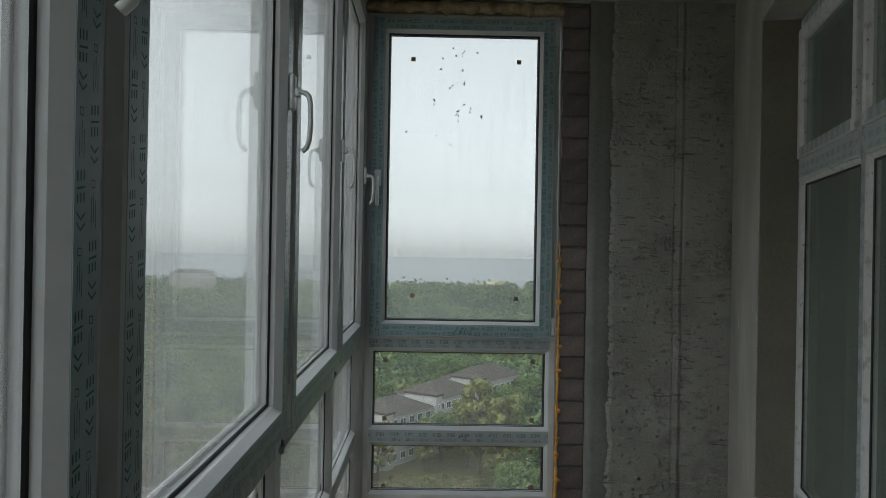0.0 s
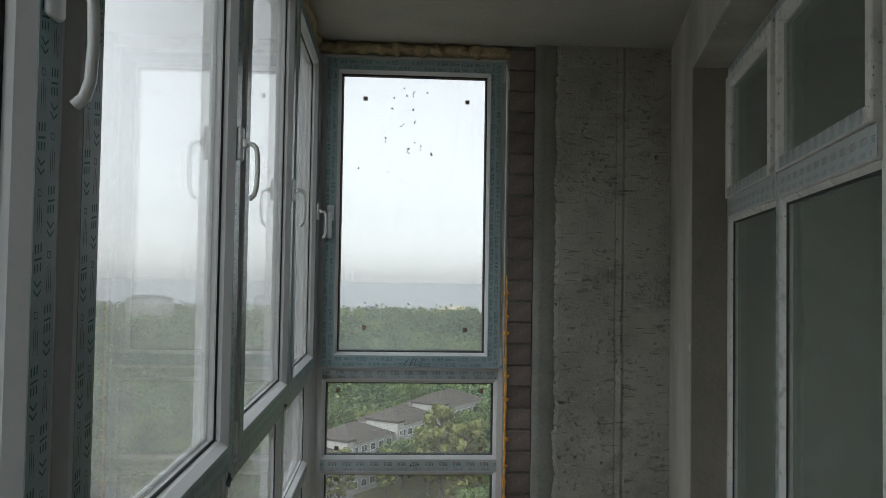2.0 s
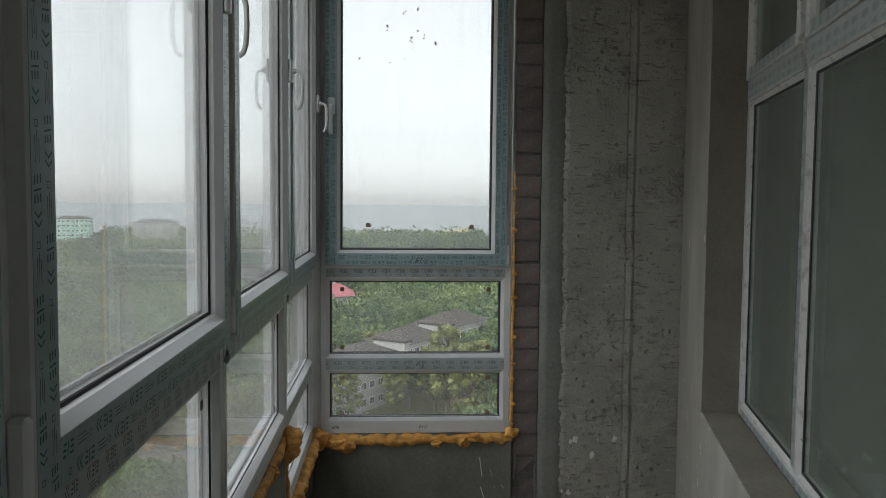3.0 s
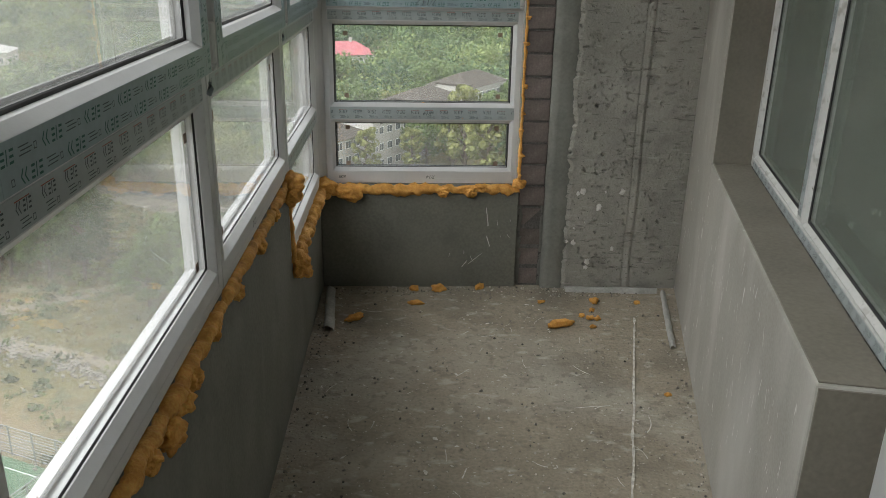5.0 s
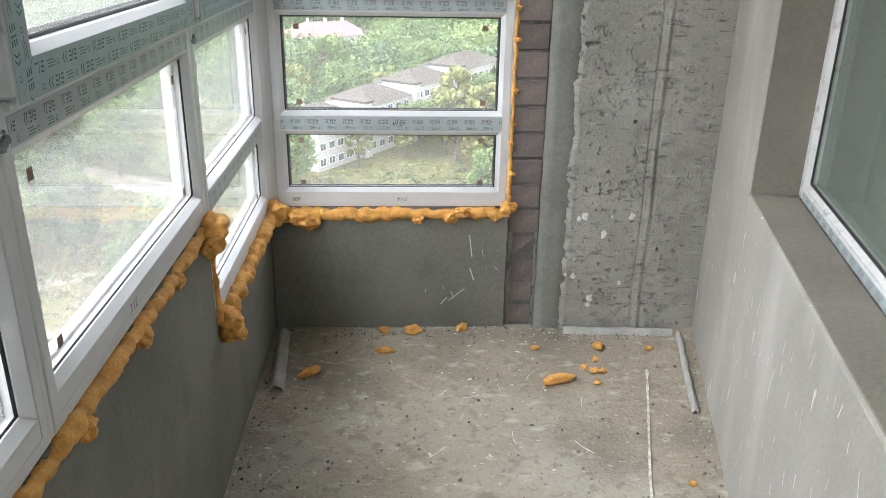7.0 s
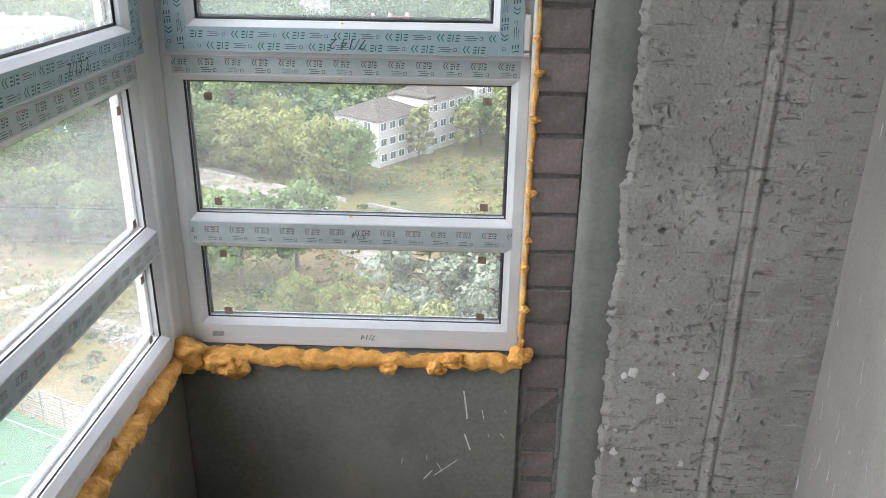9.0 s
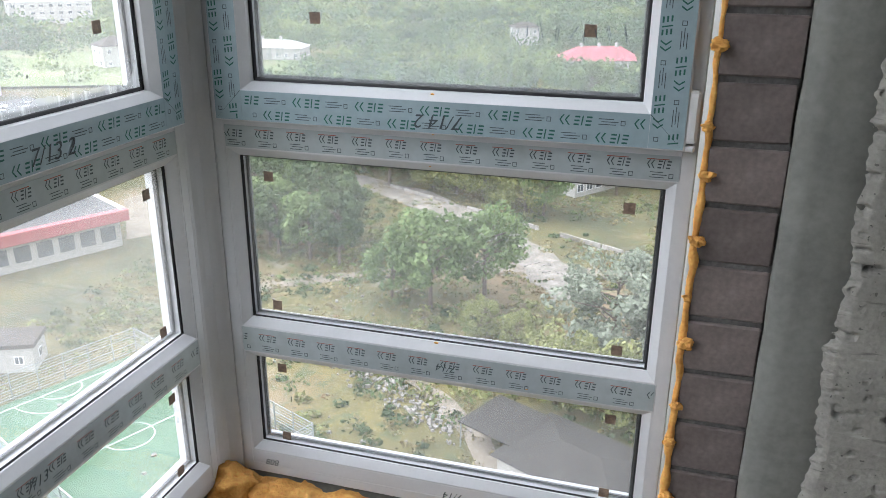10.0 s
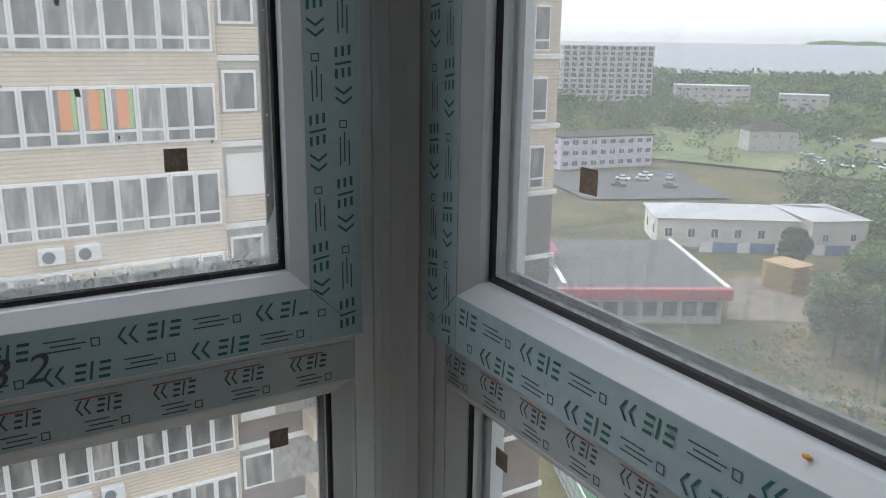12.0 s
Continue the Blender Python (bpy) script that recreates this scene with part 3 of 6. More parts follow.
# grime along the foot of the side sash, and dabs of foam on the end window
bm = bmesh.new()
for i in range(1000):
    u, w = rng.uniform(2.735, 3.405), 1.314 + abs(rng.gauss(0, 0.007))
    if rng.random() < 0.22:
        u = 3.410 - abs(rng.gauss(0, 0.006))
        w = rng.uniform(1.31, 1.75)
    r = rng.uniform(0.0002, 0.0007)
    quad(bm, [pl_l2(u + r * x * rng.uniform(0.5, 1.6), w + r * y * rng.uniform(0.5, 1.6), 0.0142) for x, y in ((-1, -1), (1, -1), (1, 1), (-1, 1))])
part("grime", bm, M_GRIME, w_l2, "speckled grey grime on the glass")
bm = bmesh.new()
prev = None
for i in range(140):
    u = 2.730 + 0.682 * i / 139
    h = 0.012 + 0.010 * (noise.noise((u * 18, 3, 0)) + 0.6 * noise.noise((u * 70, 5, 0))) + 0.05 * max(0.0, (u - 3.38) / 0.03)
    row = [bm.verts.new(pl_l2(u, w, 0.0135)) for w in (1.308, 1.314 + max(0.002, h))]
    if prev:
        bm.faces.new((prev[0], row[0], row[1], prev[1]))
    prev = row
part("dust_band", bm, M_DUSTBAND, w_l2, "pale dried dust along the pane's foot")
bm = bmesh.new()
for i in range(85):
    u = -0.222 + 0.676 * (i + rng.random()) / 85
    h, w = 0.03 + 0.10 * rng.random() ** 2.2, rng.uniform(0.002, 0.007)
    quad(bm, [pl_far(a, b, 0.0134 + 0.00001 * (i % 40)) for a, b in ((u - w, 1.309), (u + w, 1.309), (u + w * 0.4, 1.309 + h), (u - w * 0.4, 1.309 + h * rng.uniform(0.8, 1.1)))])
part("dried_runs", bm, M_RUNS, w_far, "pale dried runs above the pane's foot")
for u, w, n, r in ((0.115, 1.304, 0.034, 0.007), (0.112, 1.235, 0.021, 0.005), (0.118, 0.846, 0.016, 0.009), (0.105, 1.178, 0.014, 0.005), (0.29, 0.780, 0.021, 0.005)):
    bm = bmesh.new()
    foam_blob(bm, pl_far(u, w, n), r * 0.28, u * 30, (1.6, 0.6, 0.8), 2)
    part("foam_dab", bm, M_FOAM, w_far, "dried dab of orange foam", True)

# marker strokes on the glass, too faint to read
rng = random.Random(9)


def strokes(parent, pl, u0, u1, w, h, n, count, name="marker_stroke"):
    bm = bmesh.new()
    for i in range(count):
        u = u0 + (u1 - u0) * (i + 0.5) / count
        hh, lean = h * rng.uniform(0.35, 1.0), rng.uniform(-0.3, 0.5) * h
        for q in range(2):
            a, b = u + rng.uniform(-0.004, 0.004), w + rng.uniform(0, h * 0.3)
            quad(bm, [pl(a, b, n), pl(a + 0.0009, b, n), pl(a + lean + 0.0009, b + hh, n), pl(a + lean, b + hh, n)])
    part(name, bm, M_INK, parent, "faint marker strokes on the glass")


strokes(w_far, pl_far, 0.255, 0.425, 1.392, 0.026, 0.0142, 8)
for q in range(4):
    strokes(w_far, pl_far, -0.205, -0.190, 1.06 - 0.022 * q, 0.012, 0.0012, 1)
    strokes(w_far, pl_far, -0.200, -0.186, 0.700 - 0.02 * q, 0.011, 0.0012, 1)
    strokes(w_l2, pl_l2, 3.40, 3.415, 0.70 - 0.025 * q, 0.014, 0.0012, 1)
for q in range(7):
    strokes(w_l0, pl_l0, 1.52 + 0.004 * q, 1.54 + 0.004 * q, 1.10 - 0.028 * q, 0.018, 0.0012, 1)


# torn, dirty flaps of film hanging at the joints between the units
for y, z, sc in ((1.685, 1.205, 0.55), (2.633, 1.205, 0.45), (0.737, 1.205, 0.55)):
    bm = bmesh.new()
    g = [[bm.verts.new((-0.330 + 0.010 * math.sin(i * 1.3 + j) * sc + 0.006, y + (j - 2) * 0.008 * sc + 0.006 * math.sin(i), z + 0.012 - i * 0.009 * sc)) for j in range(5)] for i in range(6)]
    for i in range(5):
        for j in range(4):
            bm.faces.new((g[i][j], g[i][j + 1], g[i + 1][j + 1], g[i + 1][j]))
    part("torn_film", bm, M_TORN, posts, "torn dirty film flap", True)

# ---- the balcony's shell ----
CEIL = 2.715


def slab(name, label, lo, hi, material, category="wall", bevel=0.004):
    return tagged(obj(name, bm_box(lo, hi, bevel), material), label, category, kind="structure")


slab("wall_parapet_high", "dark grey rendered parapet below the windows", (-0.43, -0.80, -0.02), (-0.333, 2.632, 0.768), M_RENDER)
slab("wall_parapet_low", "dark grey rendered parapet by the corner", (-0.43, 2.632, -0.02), (-0.335, 3.66, 0.476), M_RENDER)
slab("wall_north", "dark grey rendered parapet under the end window", (-0.335, 3.519, -0.02), (0.548, 3.66, 0.476), M_RENDER)
# unseen wall, set close behind the camera to cut light from that side
slab("wall_south_unseen", "unseen grey end wall added behind the camera to block light", (-0.55, -0.65, -0.02), (0.95, -0.45, 2.9), M_PLASTER)
# unseen filler up to that wall, added where more glazing would let light in
slab("wall_west_unseen", "unseen grey filler wall added beside the end wall", (-0.43, -0.45, 0.768), (-0.334, -0.217, 2.657), M_PLASTER)
slab("wall_pier", "brick and concrete pier behind the corner", (0.548, 3.562, -0.02), (1.75, 3.95, 2.9), M_MORTAR)
slab("wall_outer_head", "concrete edge beam over the windows", (-0.45, -1.0, 2.657), (-0.332, 3.68, 2.98), M_CEILING)
slab("wall_far_head", "concrete edge beam over the end window", (-0.332, 3.560, 2.657), (0.548, 3.68, 2.98), M_CEILING)
slab("ceiling", "bare concrete ceiling slab", (-0.33, -0.80, CEIL), (1.9, 3.562, 3.0), M_CEILING, "ceiling")
slab("slab_below", "concrete floor slab of the balcony", (-0.45, -1.0, -0.30), (5.0, 3.67, -0.02), M_RENDER, "floor")
slab("slab_above", "concrete slab of the storey above", (-0.45, -1.0, 3.0), (5.0, 3.68, 3.2), M_RENDER, "ceiling")

# floor: a slightly uneven screed
bm = bmesh.new()
nx, ny = 60, 130
vs = []
for j in range(ny + 1):
    for i in range(nx + 1):
        x, y = -0.34 + 1.75 * i / nx, -0.80 + 4.36 * j / ny
        z = 0.004 * noise.noise((x * 2.2, y * 2.2, 0)) + 0.0016 * noise.noise((x * 14, y * 14, 3))
        vs.append(bm.verts.new((x, y, z)))
for j in range(ny):
    for i in range(nx):
        a = j * (nx + 1) + i
        bm.faces.new((vs[a], vs[a + 1], vs[a + nx + 2], vs[a + nx + 1]))
tagged(obj("floor", bm, M_SCREED, smooth=True), "dusty bare screed floor with scratches", "floor", kind="structure")

# the cast concrete column, rough and pitted, with board seams
bm = bmesh.new()
nx, nz = 210, 680
X0, X1 = 0.760, 1.305
grid = []
for j in range(nz + 1):
    z = CEIL * j / nz
    edge = 0.014 * noise.noise((0, z * 7, 5)) + 0.009 * noise.noise((0, z * 30, 8)) + 0.006 * noise.noise((2, z * 80, 1))
    row = []
    for i in range(nx + 1):
        f = i / nx
        x = X0 + edge * (1 - f) + (X1 - X0) * f
        wx, wz = x + 0.012 * noise.noise((x * 18, z * 18, 61)), z + 0.010 * noise.noise((x * 15, z * 15, 71))
        d = 0.004 * noise.noise((x * 5, z * 3, 1)) + 0.0007 * noise.noise((x * 30, z * 22, 4)) + 0.0008 * noise.noise((x * 110, z * 90, 7))
        p = noise.noise((wx * 55, wz * 70, 11))
        if p > 0.45 and noise.noise((x * 4, z * 5, 51)) > -0.1:
            d -= 0.07 * (p - 0.45)
        q = noise.noise((wx * 15, wz * 95, 17)) + 0.25 * noise.noise((x * 60, z * 120, 19))
        if q > 0.39 and noise.noise((x * 5, z * 4, 31)) > -0.05:
            d -= 0.06 * min(0.14, q - 0.39)
        c = abs(noise.noise((wx * 3.0, wz * 9, 23)) + 0.15 * noise.noise((x * 40, z * 60, 29)))
        if c < 0.014 and noise.noise((x * 3, z * 4, 41)) > 0.0:
            d -= 0.008 * (1 - c / 0.014)
        s1 = x - (1.062 + 0.006 * noise.noise((0, z * 3, 2)))
        d += 0.004 * math.exp(-(s1 / 0.006) ** 2) - 0.006 * math.exp(-((s1 - 0.016) / 0.005) ** 2) - 0.004 * math.exp(-((s1 + 0.022) / 0.004) ** 2)
        if f < 0.03:
            d -= 0.008 * (0.03 - f) / 0.03
        row.append(bm.verts.new((x, 3.496 - d, z)))
    grid.append(row)
for j in range(nz):
    for i in range(nx):
        bm.faces.new((grid[j][i], grid[j][i + 1], grid[j + 1][i + 1], grid[j + 1][i]))
for j in range(nz):
    a, b = grid[j][0], grid[j + 1][0]
    c, d = bm.verts.new((a.co.x + 0.01, 3.57, a.co.z)), bm.verts.new((b.co.x + 0.01, 3.57, b.co.z))
    bm.faces.new((a, b, d, c))
tagged(obj("concrete_column", bm, M_CONCRETE, smooth=True), "rough pitted cast concrete column with board seams", "column", kind="structure")

# smooth mortar strip between bricks and column
bm = bmesh.new()
prev = None
for j in range(91):
    z = CEIL * j / 90
    row = [bm.verts.new((x, 3.506 - 0.004 * noise.noise((x * 8, z * 4, 3)) + (0.02 if k in (0, 5) else 0), z)) for k, x in enumerate((0.664 + 0.003 * noise.noise((1, z * 12, 0)), 0.668, 0.70, 0.73, 0.765, 0.79))]
    if prev:
        for k in range(5):
            bm.faces.new((prev[k], prev[k + 1], row[k + 1], row[k]))
    prev = row
tagged(obj("mortar_strip", bm, M_MORTAR, smooth=True), "smoothed grey mortar strip beside the bricks", "wall", kind="structure")

# house wall on the right: pier, low wall under the window, head, and the stretch past the door
SILL, HEAD = 0.760, 2.455
A_NICHE, A_PAR, A_DOOR = -0.600, -2.200, -2.980


def wall_piece(name, label, a0, a1, z0, z1, depth=0.34):
    bm = bmesh.new()
    co = [right_at(a, o, z) for z in (z0, z1) for a, o in ((a0, 0), (a1, 0), (a1, depth), (a0, depth))]
    v = [bm.verts.new(c) for c in co]
    fs = [bm.faces.new([v[i] for i in f]) for f in ((0, 1, 2, 3), (4, 7, 6, 5), (0, 4, 5, 1), (1, 5, 6, 2), (2, 6, 7, 3), (3, 7, 4, 0))]
    bmesh.ops.bevel(bm, geom=list({e for f in fs for e in f.edges}), offset=0.006, segments=2, affect="EDGES", profile=0.5)
    return tagged(obj(name, bm, M_PLASTER), label, "wall", kind="structure")


wall_piece("wall_east_pier", "plain grey plastered wall pier beside the window", A_NICHE, 0.12, -0.02, CEIL + 0.02)
wall_piece("wall_east_low", "scratched grey plastered wall under the room window", A_PAR, A_NICHE + 0.001, -0.02, SILL)
wall_piece("wall_east_head", "grey plastered wall over the window and door", A_DOOR, A_NICHE + 0.001, HEAD, CEIL + 0.02)
wall_piece("wall_east_end", "plain grey plastered wall past the balcony door", -4.6, A_DOOR, -0.02, CEIL + 0.02)

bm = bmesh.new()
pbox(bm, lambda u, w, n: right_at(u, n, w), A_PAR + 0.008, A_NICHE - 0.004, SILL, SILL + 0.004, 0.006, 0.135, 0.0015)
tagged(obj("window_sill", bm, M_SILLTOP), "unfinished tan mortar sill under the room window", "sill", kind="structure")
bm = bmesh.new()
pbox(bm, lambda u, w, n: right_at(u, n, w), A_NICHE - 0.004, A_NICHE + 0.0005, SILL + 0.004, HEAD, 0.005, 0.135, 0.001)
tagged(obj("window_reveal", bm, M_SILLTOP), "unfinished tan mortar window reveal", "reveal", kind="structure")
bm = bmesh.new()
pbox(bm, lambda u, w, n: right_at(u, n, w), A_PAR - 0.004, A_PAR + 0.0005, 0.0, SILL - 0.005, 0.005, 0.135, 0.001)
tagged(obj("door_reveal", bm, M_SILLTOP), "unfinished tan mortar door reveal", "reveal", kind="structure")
# the room window and door: white profiles, dirty film, murky glass with reflections painted in
rw = thing("window_7", "dusty white plastic room window with printed film", "window", "", "structure", right_at(-1.4, 0.15, SILL))
rinv = Matrix.Translation(-rw.location)


def rp(u, w, n):
    return rinv @ Vector(right_place(u, w, n))


WA0, WM0, WM1, WA1 = A_PAR + 0.02, -1.395, -1.345, A_NICHE - 0.004
TR0, TR1 = 1.885, 1.955
bm = bmesh.new()
ring(bm, rp, WA0, WA1, SILL + 0.006, HEAD - 0.004, [(0, -0.045), (0, 0.014), (0.003, 0.017), (0.030, 0.017), (0.036, 0.0), (0.036, -0.045)])
part("window_frame", bm, M_PVC_DIRTY, rw)
bm = bmesh.new()
pbox(bm, rp, WM0, WM1, SILL + 0.045, HEAD - 0.045, -0.045, 0.018, 0.003)
part("mullion", bm, M_PVC_DIRTY, rw)
for a0, a1, sd in ((WA0 + 0.036, WM0, 1), (WM1, WA1 - 0.036, 2)):
    bm = bmesh.new()
    pbox(bm, rp, a0, a1, TR0, TR1, -0.045, 0.024, 0.003)
    part("transom", bm, M_PVC_DIRTY, rw)
    film(rp, rw, a0, a1, TR0 + 0.004, TR1 - 0.004, 0.0243, False, "frame", 500 + sd)
    bm = bmesh.new()
    ring(bm, rp, a0 + 0.004, a1 - 0.004, TR1, HEAD - 0.052, [(0, 0.0), (0, 0.030), (0.003, 0.033), (0.034, 0.033), (0.044, 0.02), (0.044, -0.03)])
    part("sash", bm, M_PVC_DIRTY, rw, "small opening sash")
    film(rp, rw, a0 + 0.05, a1 - 0.05, TR1 + 0.004, TR1 + 0.036, 0.0334, False, "frame", 510 + sd)
    bm = bmesh.new()
    pbox(bm, rp, a0 + 0.046, a1 - 0.046, TR1 + 0.044, HEAD - 0.096, 0.0, 0.012)
    part("pane", bm, M_GLASS_ROOM, rw)
    bm = bmesh.new()
    ring(bm, rp, a0, a1, SILL + 0.040, TR0, [(0, 0.002), (0, 0.014), (0.004, 0.015), (0.016, 0.004), (0.018, -0.02)])
    part("glazing_bead", bm, M_PVC_DIRTY, rw)
    bm = bmesh.new()
    pbox(bm, rp, a0 + 0.016, a1 - 0.016, SILL + 0.056, TR0 - 0.016, -0.012, 0.0)
    part("pane", bm, M_GLASS_ROOM, rw)
    bm = bmesh.new()
    ring(bm, rp, a0 + 0.015, a1 - 0.015, SILL + 0.055, TR0 - 0.015, [(0, 0.001), (0, 0.005), (0.005, 0.003), (0.006, 0.0004)])
    part("gasket", bm, M_GASKET, rw)
film(rp, rw, WM0 + 0.008, WM1 - 0.008, SILL + 0.06, HEAD - 0.06, 0.0185, True, "frame", 520)
film(rp, rw, WA0 + 0.05, WA1 - 0.05, SILL + 0.010, SILL + 0.034, 0.0175, False, "frame", 521)
film(rp, rw, WA0 + 0.05, WA1 - 0.05, HEAD - 0.042, HEAD - 0.012, 0.0175, False, "frame", 522)

# flat black slivers stand for the shaded slit under the frame
bm = bmesh.new()
rng = random.Random(41)
a = WA0
while a < WA1 - 0.03:
    l, hh = rng.uniform(0.01, 0.05), rng.uniform(0.001, 0.007)
    quad(bm, [rp(a, SILL + 0.0048, 0.0178), rp(a + l, SILL + 0.0048, 0.0178), rp(a + l * 0.9, SILL + 0.005 + hh * rng.uniform(0.4, 1.2), 0.0178), rp(a + l * 0.2, SILL + 0.005 + hh, 0.0178)])
    a += l * rng.uniform(0.8, 1.3)
part("gap_shade", bm, M_GASKET, rw, "ragged black strips painted as shade under the frame")
dr = thing("door_1", "white plastic balcony door with murky glass", "door", "", "structure", right_at(-2.6, 0.15, 0))
dinv = Matrix.Translation(-dr.location)


def dp(u, w, n):
    return dinv @ Vector(right_place(u, w, n))


bm = bmesh.new()
ring(bm, dp, A_DOOR + 0.004, A_PAR - 0.004, 0.02, HEAD - 0.004, [(0, -0.045), (0, 0.017), (0.05, 0.017), (0.052, -0.045)])
part("door_frame", bm, M_PVC, dr)
bm = bmesh.new()
ring(bm, dp, A_DOOR + 0.04, A_PAR - 0.04, 0.05, HEAD - 0.04, [(0, 0.0), (0, 0.038), (0.07, 0.038), (0.085, 0.02), (0.085, -0.02)])
part("door_leaf", bm, M_PVC, dr)
bm = bmesh.new()
pbox(bm, dp, A_DOOR + 0.12, A_PAR - 0.12, 0.13, HEAD - 0.12, 0.0, 0.012)
part("pane", bm, M_GLASS_ROOM, dr)

# the dark room behind the glass
bm = bmesh.new()
co = [right_at(a, o, z) for z in (0.0, CEIL) for a, o in ((-4.6, 0.35), (1.2, 0.35), (1.2, 4.2), (-4.6, 4.2))]
v = [bm.verts.new(c) for c in co]
for f in ((0, 3, 2, 1), (4, 5, 6, 7), (1, 2, 6, 5), (2, 3, 7, 6), (3, 0, 4, 7)):
    bm.faces.new([v[i] for i in f])
room = obj("room_shell", bm, M_ROOM)
tagged(room, "bare unlit room behind the window", "room", kind="structure")


# white plaster splashes on the column and scratches on the walls
rng = random.Random(29)
bm = bmesh.new()
for x, z, r in ((1.003, 0.470, 0.015), (0.829, 0.473, 0.016), (0.808, 0.462, 0.010), (0.905, 0.395, 0.015), (0.93, 0.47, 0.006), (0.80, 0.23, 0.012), (0.77, 0.235, 0.008), (0.87, 0.14, 0.016), (0.865, 0.11, 0.010), (0.98, 0.20, 0.010), (0.80, 0.30, 0.006), (0.845, 0.33, 0.005)):
    c = [(x + r * (0.5 + 0.7 * rng.random()) * math.cos(k * 0.6283), z + r * (0.6 + 0.9 * rng.random()) * math.sin(k * 0.6283)) for k in range(10)]
    mid = bm.verts.new((x, 3.4835, z))
    vs = [bm.verts.new((a, 3.4885, b)) for a, b in c]
    for k in range(10):
        bm.faces.new((mid, vs[k], vs[(k + 1) % 10]))
tagged(obj("plaster_splash", bm, M_WHITE, smooth=True), "white plaster splashes on the concrete column", "plaster splash", kind="structure")
bm = bmesh.new()
for i in range(150):
    a, z = rng.uniform(-2.1, -0.05), rng.triangular(0.02, 0.74, 0.5)
    l, w, t = rng.uniform(0.006, 0.05), rng.uniform(0.0006, 0.0016), rng.uniform(-0.35, 0.45)
    quad(bm, [right_at(a - w, -0.0008, z), right_at(a + w, -0.0008, z), right_at(a + w + t * l, -0.0008, z + l), right_at(a - w + t * l, -0.0008, z + l)])
for i in range(8):
    x, z = rng.uniform(0.2, 0.52), rng.uniform(0.05, 0.42)
    l, w, t = rng.uniform(0.006, 0.035), rng.uniform(0.0006, 0.0015), rng.uniform(-0.9, 0.3)
    quad(bm, [(x - w, 3.5182, z), (x + w, 3.5182, z), (x + w + t * l, 3.5182, z + l), (x - w + t * l, 3.5182, z + l)])
for x, z, l, t in ((0.415, 0.30, 0.085, -0.12), (0.425, 0.20, 0.05, -0.3), (0.33, 0.115, 0.05, 1.2), (0.30, 0.10, 0.03, 0.8)):
    quad(bm, [(x - 0.002, 3.5182, z), (x + 0.002, 3.5182, z), (x + 0.001 + t * l, 3.5182, z + l), (x - 0.003 + t * l, 3.5182, z + l)])
tagged(obj("wall_scratches", bm, M_WHITE), "pale scratches in the rendered walls", "scratches", kind="structure")


# ---- foam ----
def foam_line(name, label, a, b, r0, r1, seed, step=0.008, swell=0.35, extra=()):
    a, b = Vector(a), Vector(b)
    n = max(3, int((b - a).length / step))
    pts, rad = [], []
    for i in range(n + 1):
        f = i / n
        w = 1 + swell * noise.noise((f * (b - a).length * 7, seed, 0)) + 0.25 * noise.noise((f * (b - a).length * 26, seed, 4))
        off = Vector((0.004 * noise.noise((i * 0.2, seed, 9)), 0.004 * noise.noise((i * 0.2, seed, 19)), 0.008 * noise.noise((i * 0.17, seed, 29))))
        pts.append(a.lerp(b, f) + off)
        rad.append((r0 + (r1 - r0) * f) * w)
    t = thing(name, label, "foam seal", "hardened sealing foam")
    bm = bmesh.new()
    foam_tube(bm, pts, rad, seed=seed)
    part("bead", bm, M_FOAM, t, "", True)
    for k, (c, r) in enumerate(extra):
        bm = bmesh.new()
        foam_blob(bm, c, r * 0.84, seed + k * 3.3, (1, 1.25, 0.9) if abs((b - a).y) > abs((b - a).x) else (1.25, 1, 0.9), 4)
        part("lump", bm, M_FOAM, t, "", True)
    return t


foam_line("foam_seal", "hardened orange sealing foam along the high parapet", (-0.330, -0.20, 0.756), (-0.331, 2.62, 0.754), 0.017, 0.015, 1.0, extra=(
    ((-0.318, 2.60, 0.752), 0.046), ((-0.315, 2.57, 0.722), 0.036), ((-0.324, 1.76, 0.740), 0.022), ((-0.324, 1.30, 0.738), 0.030), ((-0.320, 1.22, 0.722), 0.034), ((-0.324, 1.36, 0.742), 0.026), ((-0.326, 1.55, 0.744), 0.020), ((-0.324, 0.85, 0.74), 0.028), ((-0.325, 1.12, 0.74), 0.026), ((-0.322, 2.05, 0.742), 0.022), ((-0.322, 2.3, 0.745), 0.02)))
foam_line("foam_seal", "thin run of orange foam down the parapet step", (-0.336, 2.640, 0.72), (-0.334, 2.652, 0.46), 0.010, 0.013, 2.0)
foam_line("foam_seal", "hardened orange sealing foam along the low parapet", (-0.326, 2.66, 0.465), (-0.322, 3.50, 0.472), 0.026, 0.022, 3.0, extra=(((-0.312, 2.69, 0.435), 0.046), ((-0.308, 2.72, 0.405), 0.036)))
foam_line("foam_seal", "hardened orange sealing foam under the end window", (-0.32, 3.524, 0.462), (0.548, 3.528, 0.468), 0.027, 0.018, 4.0, extra=(
    ((-0.315, 3.500, 0.480), 0.050), ((-0.205, 3.512, 0.452), 0.044), ((-0.25, 3.508, 0.462), 0.036), ((0.21, 3.512, 0.452), 0.022), ((0.375, 3.512, 0.478), 0.026), ((0.33, 3.512, 0.456), 0.024), ((0.545, 3.515, 0.495), 0.028)))
bl = [((0.548 + 0.004 * math.sin(k * 2.1), 3.524, 0.533 + 0.095 * k + 0.012 * math.sin(k * 3.7)), 0.006 + 0.006 * abs(math.sin(k * 1.9))) for k in range(12)]
